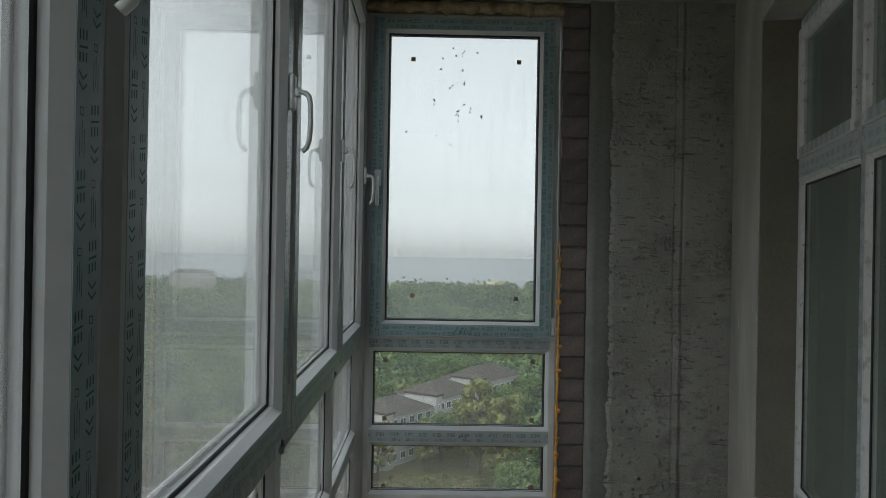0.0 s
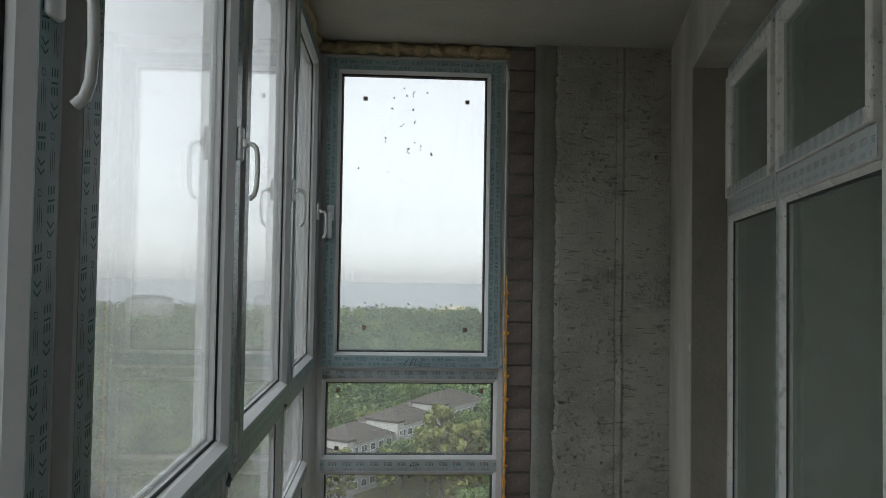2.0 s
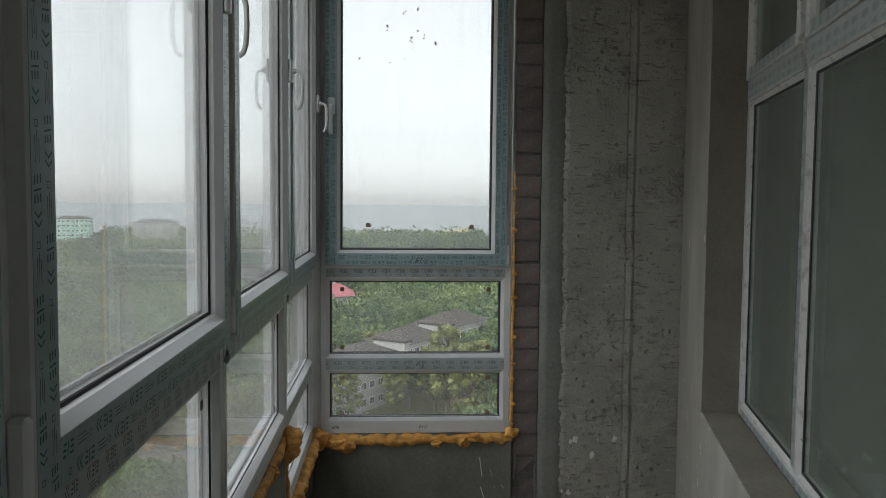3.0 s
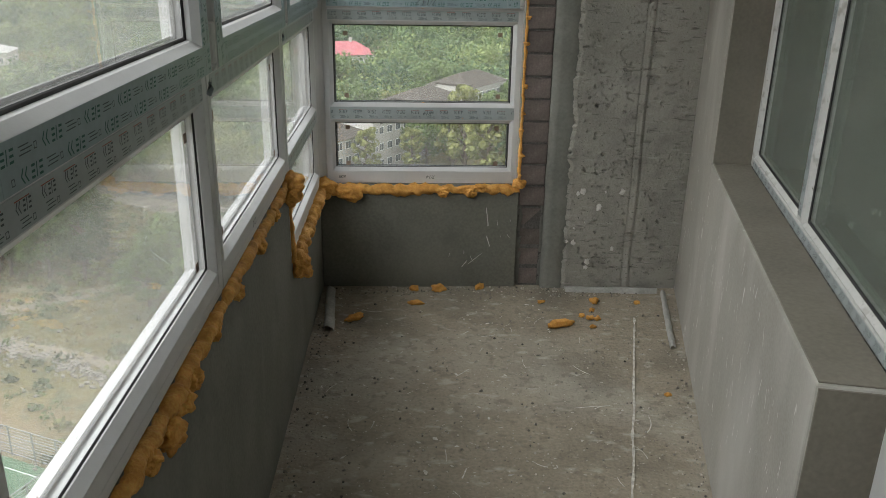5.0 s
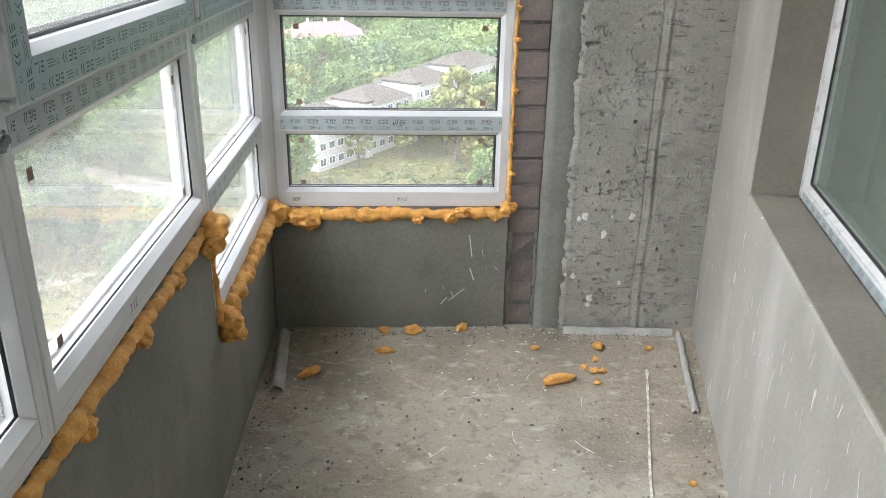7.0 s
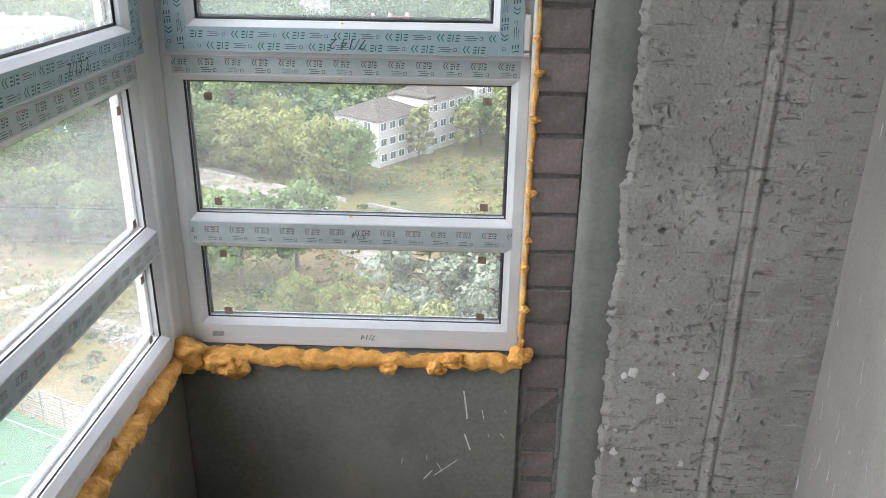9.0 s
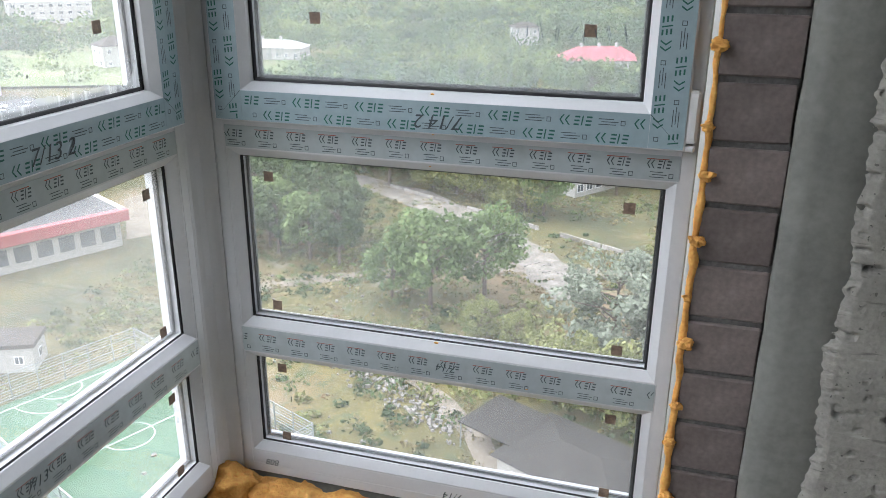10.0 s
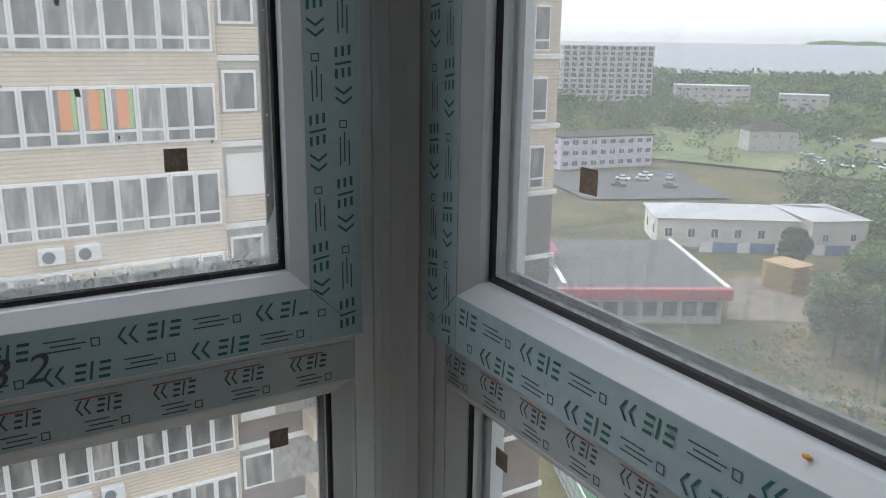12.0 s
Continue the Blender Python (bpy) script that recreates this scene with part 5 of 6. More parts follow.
protos = [tree(1, 12.5, 5.6, M_LEAF[0], 3800, "broad leafy green tree on the rough ground"), tree(2, 10.0, 5.0, M_LEAF[1], 3600, "yellowish green bushy tree on the rough ground", 0.18),
          tree(3, 12.0, 6.6, M_LEAF[2], 4600, "silvery leaved poplar on the rough ground", 0.2), tree(4, 13.0, 4.6, M_LEAF[3], 3200, "dark green tree at the wood's edge"),
          tree(5, 14.0, 3.4, M_LEAF[1], 2200, "slender light green birch tree", 0.25)]
spots = [(0, 3, 160, 0.85), (0, 8, 166, 0.9), (1, 14, 172, 0.9), (0, 20, 182, 0.95), (0, 26, 194, 1.0), (0, 34, 206, 1.0), (4, -8.5, 147, 0.75), (4, 0, 153, 0.75), (0, 42, 190, 1.1), (0, 30, 172, 1.0), (0, -24, 172, 1.0), (0, -14, 184, 1.1), (1, -4, 192, 1.1), (0, 6, 212, 1.1), (0, -26.5, 90, 1.0), (0, -21, 96, 0.95), (2, -3.5, 84, 1.05), (2, 3.5, 82, 1.0), (1, -18.4, 83.5, 0.5), (1, -14, 82, 0.45), (1, -8, 72, 0.8), (1, -3, 70, 0.8), (2, 6, 74, 0.9),
         (3, -45, 106, 0.85), (3, -50, 110, 1.0), (3, -56, 104, 0.8), (3, -62, 112, 0.9), (0, -66, 118, 0.9),
         (1, -37, 152, 1.1), (0, -45, 152, 1.2), (0, -50, 140, 1.1), (1, -42, 141.5, 1.05), (1, -36.5, 139, 1.15), (1, -31, 136.5, 1.1), (1, -27, 134, 0.95), (1, -22.5, 131.5, 1.15), (0, -19, 130, 0.8), (4, 8, 156, 1.0), (4, 14, 142, 1.2), (0, 22, 140, 1.1),
         (0, 30, 150, 1.2), (4, 10, 150, 1.3), (0, 38, 142, 1.1), (0, -36, 196, 1.35), (1, -28, 190, 1.25), (0, -20, 200, 1.3), (0, -58, 150, 1.2), (3, -66, 142, 1.1), (0, -74, 150, 1.1),
         (3, -90, 131, 0.55), (3, -93, 136, 0.6), (3, -84, 152, 0.5), (0, -72, 128, 0.9), (0, -66, 122, 0.9), (3, -78, 140, 0.8), (0, 14, 120, 0.8), (1, 22, 112, 0.6), (0, -31.9, 91, 0.7), (3, -43, 100, 0.8), (0, 34, 118, 0.8), (3, 46, 130, 1.0), (1, 8, 108, 0.5),
         (0, -64, 106, 0.85), (3, -60, 100, 0.8), (0, -57, 107, 0.9), (3, -53, 101, 0.8), (0, -48, 101, 0.8), (0, -86, 168, 1.0), (3, -80, 176, 1.0), (0, -60, 170, 1.1), (1, -50, 178, 1.2), (0, -42, 170, 1.1), (0, -70, 186, 1.1)]
rng = random.Random(7)
used = set()
for k, x, y, s in spots:
    m = pose(x, y, GROUND, 0, 0, rng.uniform(0, 360)) @ Matrix.Diagonal((s, s, s * rng.uniform(0.92, 1.1), 1))
    if k in used:
        t = copy_thing(protos[k], pose(0, 0, 0))
    else:
        t = protos[k]
        used.add(k)
    t.matrix_basis = m

# houses: walls, roof, storeys of windows
KEEP = [(-58, 141, 9), (-45, 136, 9), (-33, 127, 9), (-24, 119, 9), (-15, 108, 9), (-10, 100, 8)]


def house(name, label, cx, cy, length, depth, height, turn, storeys, bays, wall, roof, pitch=0.0, win=(1.3, 1.5), ends=2, base=None, over=0.6):
    t = thing(name, label, "building", "", "", (cx, cy, (ground_z(cx, cy) if base is None else base)))
    t.rotation_euler = (0, 0, radians(turn))
    KEEP.append((cx, cy, 0.5 * math.hypot(length, depth) + 5))
    l, d = length / 2, depth / 2
    part("wall", bm_box((-l, -d, -3), (l, d, height), 0.05), wall, t)
    bm = bmesh.new()
    if pitch:
        o = over
        v = [bm.verts.new(p) for p in ((-l - o, -d - o, height), (l + o, -d - o, height), (l + o, d + o, height), (-l - o, d + o, height), (-l + d * 0.9, 0, height + pitch), (l - d * 0.9, 0, height + pitch))]
        for f in ((0, 1, 5, 4), (2, 3, 4, 5), (1, 2, 5), (3, 0, 4), (3, 2, 1, 0)):
            bm.faces.new([v[i] for i in f])
    else:
        box(bm, (-l - 0.25, -d - 0.25, height), (l + 0.25, d + 0.25, height + 0.5), 0.05)
    rf = part("roof", bm, roof, t)
    if pitch > 3.9 or name == "low_house":
        for q in range(3):
            part("chimney", bm_box((-l * 0.5 + q * l * 0.45, -0.6, height + pitch * 0.6), (-l * 0.5 + q * l * 0.45 + 1.0, 0.5, height + pitch + 1.3), 0.05), wall, rf)
    fl = height / storeys
    wide, tall = win
    fm = bmesh.new()
    box(fm, (-wide / 2, -0.05, 0), (wide / 2, 0.04, tall), 0.01)
    gm = bmesh.new()
    box(gm, (-wide / 2 + 0.12, -0.02, 0.12), (-0.05, 0.06, tall - 0.12))
    box(gm, (0.05, -0.02, 0.12), (wide / 2 - 0.12, 0.06, tall - 0.12))
    mesh_f, mesh_g = bpy.data.meshes.new("window"), bpy.data.meshes.new("pane")
    fm.to_mesh(mesh_f), gm.to_mesh(mesh_g)
    fm.free(), gm.free()
    mesh_f.materials.append(M_FRAMEFAR), mesh_g.materials.append(M_PANE_FAR)
    sides = [((-l + length * (b + 0.5) / bays, sgn * d), 0 if sgn > 0 else 180) for b in range(bays) for sgn in (-1, 1)]
    sides += [((sgn * l, -d + depth * (b + 0.5) / ends), -90 if sgn > 0 else 90) for b in range(ends) for sgn in (-1, 1)]
    for s in range(storeys):
        for (x, y), rot in sides:
            w = new("window", mesh_f)
            w.parent = t
            w.matrix_basis = pose(x, y, s * fl + fl * 0.32, 0, 0, rot)
            g = new("pane", mesh_g)
            g.parent = w
    return t


for s0, ln, high, name in ((0, 12.5, 8.6, "low"), (15, 14, 9.8, "next"), (31.5, 15, 11.0, "third"), (49, 18, 12.2, "last")):
    cx, cy = -15.5 + 0.574 * (s0 + ln / 2) - 0.819 * 5.5, 143 + 0.819 * (s0 + ln / 2) + 0.574 * 5.5
    house("school_block", "white three-storey block of a stepped row", cx, cy, ln, 11, high, 55, 3, int(ln / 2.4), M_WHITEWALL, M_ROOFGREY, 2.6, (1.7, 1.5), 2, GROUND, 0.5)
for s0, high in ((12.6, 10.6), (29.1, 11.8), (46.6, 13.0)):
    cx, cy = -15.5 + 0.574 * (s0 + 1.15) - 0.819 * 3.0, 143 + 0.819 * (s0 + 1.15) + 0.574 * 3.0
    house("stair_tower", "narrow white stair tower between the stepped blocks", cx, cy, 2.2, 8.0, high, 55, 3, 1, M_WHITEWALL, M_ROOFGREY, 0, (0.8, 1.1), 1, GROUND)
house("pink_roofed_house", "long house with a faded pink hipped roof", -30, 318, 30, 15, 4.5, 22, 1, 7, M_WHITEWALL, M_ROOFPINK, 4.5, base=GROUND - 1)
house("small_house", "small white house among trees", -70, 378, 12, 9, 8, 20, 2, 3, M_WHITEWALL, M_ROOFGREY, 2.0)
house("low_house", "low white house with pale grey hipped roof", -160, 298, 34, 13, 5, 8, 1, 9, M_WHITEWALL, M_ROOFWHITE, 2.6)
house("warehouse", "long white warehouse with a pale sheet roof", -114, 138.5, 28, 14, 6.0, 56, 1, 6, M_BEIGE, M_ROOFWHITE, 1.8, (1.6, 2.0))
house("warehouse", "white warehouse wing with a pale sheet roof", -102.5, 156, 12, 16, 6.4, 66, 1, 2, M_BEIGE, M_ROOFWHITE, 1.4, (1.4, 1.6))
house("lilac_office", "lilac and white three-storey office row", -203, 182, 34, 13, 10, 80, 3, 10, M_LILAC, M_ROOFGREY, 0, (2.2, 1.7))
house("gabled_house", "brown-roofed two-storey house by the meadow", -199, 262, 18, 10, 8, 60, 2, 4, M_WHITEWALL, M_ROOFGREY, 3)
house("hotel", "tall white balconied hotel block", -405, 362, 58, 16, 34, 62, 10, 12, M_WHITEWALL, M_ROOFWHITE, 0, (3.2, 2.6))
house("hotel_annexe", "low white hotel annexe", -352, 402, 44, 14, 12, 50, 3, 9, M_WHITEWALL, M_ROOFWHITE, 0, (2.4, 1.7))
house("hotel_annexe", "low white annexe among trees", -300, 420, 26, 12, 10, 40, 2, 5, M_WHITEWALL, M_ROOFWHITE, 0, (2.4, 1.7))
for k, (x, y, w) in enumerate(((-352, 724, 30), (-320, 730, 34), (-286, 734, 30))):
    house("terrace_block", "pale green stepped apartment block", x, y, w, 16, 21 + 3 * (k == 1), 6, 5, 8, (M_WHITEWALL, M_MINT, M_MINT)[k], M_ROOFGREY, 2.5, (2.0, 1.8), base=GROUND)
for x, y in ((-212, 730), (-158, 780), (-118, 830)):
    house("terrace_block", "pale terraced block with grey hipped roof", x, y, 38, 16, 18, 5, 5, 9, M_WHITEWALL, M_ROOFGREY, 3.5, (2.0, 1.6), base=GROUND)

# low service building with a red fascia
u = Vector((0.479, 0.878, 0))
sb = thing("service_building", "low building with dark flat roof and red fascia", "building", "", "", (-99, 87, GROUND))
sb.rotation_euler = (0, 0, math.atan2(0.878, 0.479))
KEEP.append((-99, 87, 26))
part("wall", bm_box((-24, -14, -1), (20, 14, 5.2), 0.05), M_WHITEWALL, sb)
rf = part("roof", bm_box((-24.6, -14.6, 5.2), (20.6, 14.6, 5.7), 0.05), M_ROOFDARK, sb)
part("fascia", bm_box((-24.8, -15.6, 4.2), (20.9, -14.3, 5.9), 0.1), M_ROOFRED, rf)
part("roof_kerb", bm_box((20.2, -14.6, 5.6), (20.8, 14.6, 6.0), 0.05), M_BAND, rf)
part("roof_strip", bm_box((-4, -12, 5.7), (-3.3, 6, 5.78)), M_BAND, rf)
for k in range(14):
    g = part("window", bm_box((-22 + k * 3, -14.12, 1.2), (-19.9 + k * 3, -13.9, 3.4), 0.03), M_PANE_FAR, sb)
bm = bmesh.new()
v = [bm.verts.new(p) for p in ((-14, -4, 8.0), (-3, -4, 8.0), (-3, 8, 8.0), (-14, 8, 8.0), (-8.5, 2, 10.8))]
for f in ((0, 1, 4), (1, 2, 4), (2, 3, 4), (3, 0, 4), (3, 2, 1, 0)):
    bm.faces.new([v[i] for i in f])
part("pavilion_roof", bm, M_ROOFRED, sb, "red pyramid roof")
part("pavilion", bm_box((-13.4, -3.4, 5.7), (-3.6, 7.4, 8.0), 0.05), M_WHITEWALL, sb)

# the neighbouring tower: cream above, brown brick below, white floor bands
tower = thing("apartment_tower", "cream and brown brick apartment tower with ribbon windows", "building", "", "", (-28.6, 7.75, GROUND + 0.14))
TX, Y0, Y1, FLOOR = 0.0, -34.0, 18.4, 3.02
BASEZ = 0.60 - 14 * FLOOR - GROUND
KEEP.append((-40, 0, 30))
part("wall_upper", bm_box((-16, Y0, -5.6 - GROUND), (0, Y1, 52), 0.05), M_CREAM, tower)
part("wall_lower", bm_box((-16, Y0, -2), (0, Y1, -5.6 - GROUND), 0.05), M_BROWNB, tower)
for k in range(22):
    z = BASEZ + k * FLOOR
    part("floor_band", bm_box((-0.1, Y0 - 0.05, z - 0.32), (0.12, Y1 + 0.12, z - 0.10), 0.02), M_BAND, tower)
wf = bmesh.new()
box(wf, (-0.02, -0.43, 0), (0.10, 0.43, 1.95), 0.01)
wg = bmesh.new()
box(wg, (0.0, -0.34, 0.52), (0.13, 0.34, 1.84))
box(wg, (0.0, -0.34, 0.10), (0.13, 0.34, 0.42))
me_f, me_g, me_c = bpy.data.meshes.new("window"), bpy.data.meshes.new("pane"), bpy.data.meshes.new("pane")
wf.to_mesh(me_f)
wg.to_mesh(me_g), wg.to_mesh(me_c)
wf.free(), wg.free()
me_f.materials.append(M_FRAMEFAR), me_g.materials.append(M_PANE_TOWER), me_c.materials.append(M_CURTAIN)
wf = bmesh.new()
box(wf, (-0.02, -0.62, 0), (0.06, 0.62, 1.45), 0.01)
wg = bmesh.new()
box(wg, (0.0, -0.52, 0.10), (0.08, 0.52, 1.35))
me_sf, me_sg = bpy.data.meshes.new("window"), bpy.data.meshes.new("pane")
wf.to_mesh(me_sf), wg.to_mesh(me_sg)
wf.free(), wg.free()
me_sf.materials.append(M_FRAMEFAR), me_sg.materials.append(M_PANE_TOWER)
ac = bmesh.new()
box(ac, (0.02, -0.40, 0), (0.34, 0.40, 0.56), 0.03)
fan = bmesh.new()
bmesh.ops.create_cone(fan, cap_ends=True, segments=20, radius1=0.20, radius2=0.20, depth=0.03, matrix=Matrix.Translation((0.35, -0.10, 0.28)) @ pose(0, 0, 0, 0, 90, 0))
me_ac, me_fan = bpy.data.meshes.new("air_conditioner"), bpy.data.meshes.new("fan_grille")
ac.to_mesh(me_ac), fan.to_mesh(me_fan)
ac.free(), fan.free()
me_ac.materials.append(M_AC), me_fan.materials.append(M_PANE_FAR)
rng = random.Random(17)


def tower_bit(name, me, parent, y, z, x=0.0):
    o = new(name, me)
    o.parent = parent
    o.location = (x, y, z)
    return o


part("bay", bm_box((-0.2, -30.0, 4.0), (0.35, 3.15, 51.8), 0.03), M_CREAM, tower)
for k in range(4, 20):
    z = BASEZ + k * FLOOR
    upper = z + GROUND > -6
    # ribbon windows in the shallow bay
    y, n = 2.55, 0
    while y > -22:
        w = tower_bit("window", me_f, tower, y, z + 0.02, 0.35)
        tower_bit("pane", me_c if rng.random() < 0.25 else me_g, w, 0, 0)
        if k == 11 and n < 6:
            part("shutter", bm_box((0.13, -0.34, 0.10), (0.16, 0.34, 1.86), 0.01), M_SHUTTER if 1 < n else M_BLEAK, w, "closed panel in the window")
        if k == 13 and n in (3, 4, 5):
            part("poster", bm_box((0.135, -0.20, 0.55), (0.145, 0.18, 1.82)), M_ORANGE, w, "orange advertising poster")
            part("poster", bm_box((0.135, 0.185, 0.55), (0.145, 0.30, 1.82)), M_GREENP, w, "green poster edge")
        n += 1
        y -= 0.87
    if k in (6, 9, 12):
        for q in range(2):
            a = tower_bit("air_conditioner", me_ac, tower, -1.6 - q * 1.1, z - 0.75, 0.36)
            tower_bit("fan_grille", me_fan, a, 0, 0)
    # plain wall beyond the bay with loggias as flat sheets and single windows
    if k % 3 != 0:
        w = tower_bit("window", me_sf, tower, 3.95, z + 0.95, 0.05)
        tower_bit("pane", me_sg, w, 0, 0)
    else:
        part("panel", bm_box((0.0, 3.35, z + 0.90), (0.07, 4.75, z + 2.45), 0.01), M_BAND, tower, "white infill panel")
    part("panel", bm_box((0.0, 8.35, z + 0.90), (0.07, 9.40, z + 2.45), 0.01), M_BAND, tower, "white infill panel")
    w = tower_bit("window", me_sf, tower, 12.5, z + 0.62)
    tower_bit("pane", me_sg, w, 0, 0)
    if k < 13:
        a = tower_bit("air_conditioner", me_ac, tower, 13.2, z - 0.02, 0.0)
        tower_bit("fan_grille", me_fan, a, 0, 0)
    for y in (15.5, 16.4, 17.3) if upper else ():
        w = tower_bit("window", me_f, tower, y, z + 0.02)
        tower_bit("pane", me_g, w, 0, 0)
    # balcony with a cream brick front
    out = 0.10 if upper else 1.25
    part("balcony", bm_box((0.0, 3.2 if upper else 5.9, z - 0.08), (out, 9.6 if upper else 10.8, z + 0.85), 0.03), M_CREAM, tower)
    # loggia recess drawn flat: a sheet darker than the wall, without depth
    part("flat_recess", bm_box((-0.02, 3.2, z + 0.85), (0.05, 9.4, z + 2.68)), M_GREIGE if k > 11 else M_BLEAK, tower)
    if not upper:
        part("balcony_post", bm_box((out - 0.13, 10.62, z + 0.85), (out - 0.03, 10.74, z + 2.75)), M_BAND, tower)

# sports court with its lines and fence
U = Vector((0.917, -0.399, 0))
V = Vector((-0.399, -0.917, 0))
CA = Vector((-53.3, 67.2, GROUND))
KEEP.append((-46, 56, 19))
CL, CW = 26.0, 15.5
court = thing("sports_court", "green fenced sports court with white lines", "sports court", "", "", CA)


def cpt(a, b, z):
    p = U * a + V * b
    return (p.x, p.y, z)


def cbar(bm, a0, a1, b0, b1, z0, z1):
    vs = [bm.verts.new(cpt(a, b, z)) for z in (z0, z1) for a, b in ((a0, b0), (a1, b0), (a1, b1), (a0, b1))]
    for f in ((0, 1, 2, 3), (4, 7, 6, 5), (0, 4, 5, 1), (1, 5, 6, 2), (2, 6, 7, 3), (3, 7, 4, 0)):
        bm.faces.new([vs[i] for i in f])


bm = bmesh.new()
cbar(bm, -1.2, CL + 1.2, -1.2, CW + 1.2, -0.4, 0.06)
part("surface", bm, M_COURT, court)


def arc(bm, ca, cb, r, a0, a1, n=40):
    prev = None
    for i in range(n + 1):
        a = radians(a0 + (a1 - a0) * i / n)
        row = [bm.verts.new(cpt(ca + q * math.cos(a), cb + q * math.sin(a), 0.075)) for q in (r - 0.05, r + 0.05)]
        if prev:
            bm.faces.new((prev[0], prev[1], row[1], row[0]))
        prev = row


bm = bmesh.new()
for a0, a1, b0, b1 in ((0, CL, -0.05, 0.05), (0, CL, CW - 0.05, CW + 0.05), (-0.05, 0.05, 0, CW), (CL - 0.05, CL + 0.05, 0, CW), (CL / 2 - 0.05, CL / 2 + 0.05, 0, CW)):
    cbar(bm, a0, a1, b0, b1, 0.062, 0.075)
arc(bm, CL / 2, CW / 2, 2.2, 0, 360)
arc(bm, 0, CW / 2, 4.6, -90, 90)
arc(bm, CL, CW / 2, 4.6, 90, 270)
arc(bm, 0, CW / 2, 2.0, -90, 90)
arc(bm, CL, CW / 2, 2.0, 90, 270)
part("line", bm, M_LINE, court)
fence = thing("court_fence", "grey steel mesh fence round the court", "fence", "", "", CA)
for a0, b0, a1, b1 in ((-1.6, -1.6, CL + 1.6, -1.6), (CL + 1.6, -1.6, CL + 1.6, CW + 1.6), (CL + 1.6, CW + 1.6, -1.6, CW + 1.6), (-1.6, CW + 1.6, -1.6, -1.6)):
    n = int(math.hypot(a1 - a0, b1 - b0) / 2.5)
    for i in range(n):
        f = i / n
        a, b = a0 + (a1 - a0) * f, b0 + (b1 - b0) * f
        bm = bmesh.new()
        cbar(bm, a - 0.05, a + 0.05, b - 0.05, b + 0.05, 0, 3.0)
        part("post", bm, M_FENCE, fence)
    for q in range(10):
        z = 0.2 + q * 0.3
        bm = bmesh.new()
        w = 0.018 if q % 3 else 0.04
        cbar(bm, min(a0, a1) - w, max(a0, a1) + w, min(b0, b1) - w, max(b0, b1) + w, z - w, z + w)
        part("rail", bm, M_FENCE, fence)
house("cabin", "small white cabin with a grey roof by the court", -65, 63, 6, 4, 2.8, 25, 1, 2, M_WHITEWALL, M_ROOFGREY, 0, (1.0, 1.0), 1, GROUND)
house("garden_shed", "low shed with a dark sheet roof under the trees", -4.2, 59.6, 11, 8, 2.5, -25.5, 1, 3, M_WHITEWALL, M_ROOFSHED, 1.1, (0.8, 0.8), 1, GROUND, 0.5)
canopy = thing("canopy", "flat dark sheet canopy on thin posts beside the shed", "canopy", "", "", (-11.2, 63.3, GROUND))
canopy.rotation_euler = (0, 0, radians(-25))
part("roof", bm_box((-3.2, -2.9, 2.6), (3.2, 3.2, 2.75), 0.03), M_ROOFSHED, canopy)
for a in (-3, 3):
    for b in (-2.7, 3):
        part("post", bm_box((a - 0.05, b - 0.05, -0.1), (a + 0.05, b + 0.05, 2.6)), M_FENCE, canopy)

# stack of pine pallets in the yard, and the painted hoarding
pal = thing("pallet_stack", "tall stack of raw pine pallets in the yard", "pallet stack", "", "", (-83.5, 121, GROUND))
for k in range(16):
    for q in range(5):
        part("board", bm_box((-3.2, -2.4 + q * 1.1, k * 0.32 + 0.06), (3.2 - 0.2 * (k % 3), -1.7 + q * 1.1, k * 0.32 + 0.16)), M_WOODPILE, pal)
    for q in (-3.0, -0.1, 2.8):
        part("bearer", bm_box((q * 0.85, -1.8, k * 0.32 - 0.16), (q * 0.85 + 0.2, 2.0, k * 0.32 + 0.06)), M_WOODPILE, pal)
hoard = thing("hoarding", "blue and white painted site hoarding", "fence", "", "", (-108, 127, GROUND))
for k in range(20):
    p = Vector((k * 1.35, k * 2.05, 0))
    q = p + Vector((1.35, 2.05, 0))
    bm = bmesh.new()
    vs = [bm.verts.new((a.x + o, a.y, z)) for z in (0, 2.1) for a, o in ((p, 0), (q, 0), (q, -0.1), (p, -0.1))]
    for f in ((0, 1, 2, 3), (4, 7, 6, 5), (0, 4, 5, 1), (1, 5, 6, 2), (2, 6, 7, 3), (3, 7, 4, 0)):
        bm.faces.new([vs[i] for i in f])
    part("panel", bm, M_BLUE if k % 3 else M_BAND, hoard)

# dirt yard and tracks: thin sheets on the land
def sheet(name, label, pts, material, lift):
    bm = bmesh.new()
    bm.faces.new([bm.verts.new((x, y, GROUND + lift)) for x, y in pts])
    return tagged(obj(name, bm, material), label, "ground", kind="structure")


M_MEADOW = blotch(mat("meadow_grass", (0.11, 0.15, 0.05), 0.95, spread=0.25, scale=0.05, fine=0.8, bump=0.4, bump_size=0.2, second=(0.17, 0.20, 0.08)), (0.22, 0.19, 0.12), 0.04, 0.55, 0.68, 0.8)
M_MUD = blotch(blotch(mat("wet_grey_mud", (0.17, 0.15, 0.122), 0.75, spread=0.25, scale=0.4, fine=4, bump=0.5, bump_size=0.1), (0.27, 0.245, 0.21), 0.5, 0.5, 0.66, 0.8), (0.12, 0.13, 0.10), 0.7, 0.56, 0.7, 0.7, seed=3)
M_ASPHALT = mat("worn_asphalt", (0.085, 0.085, 0.085), 0.9, spread=0.25, scale=0.2, fine=3, bump=0.2)
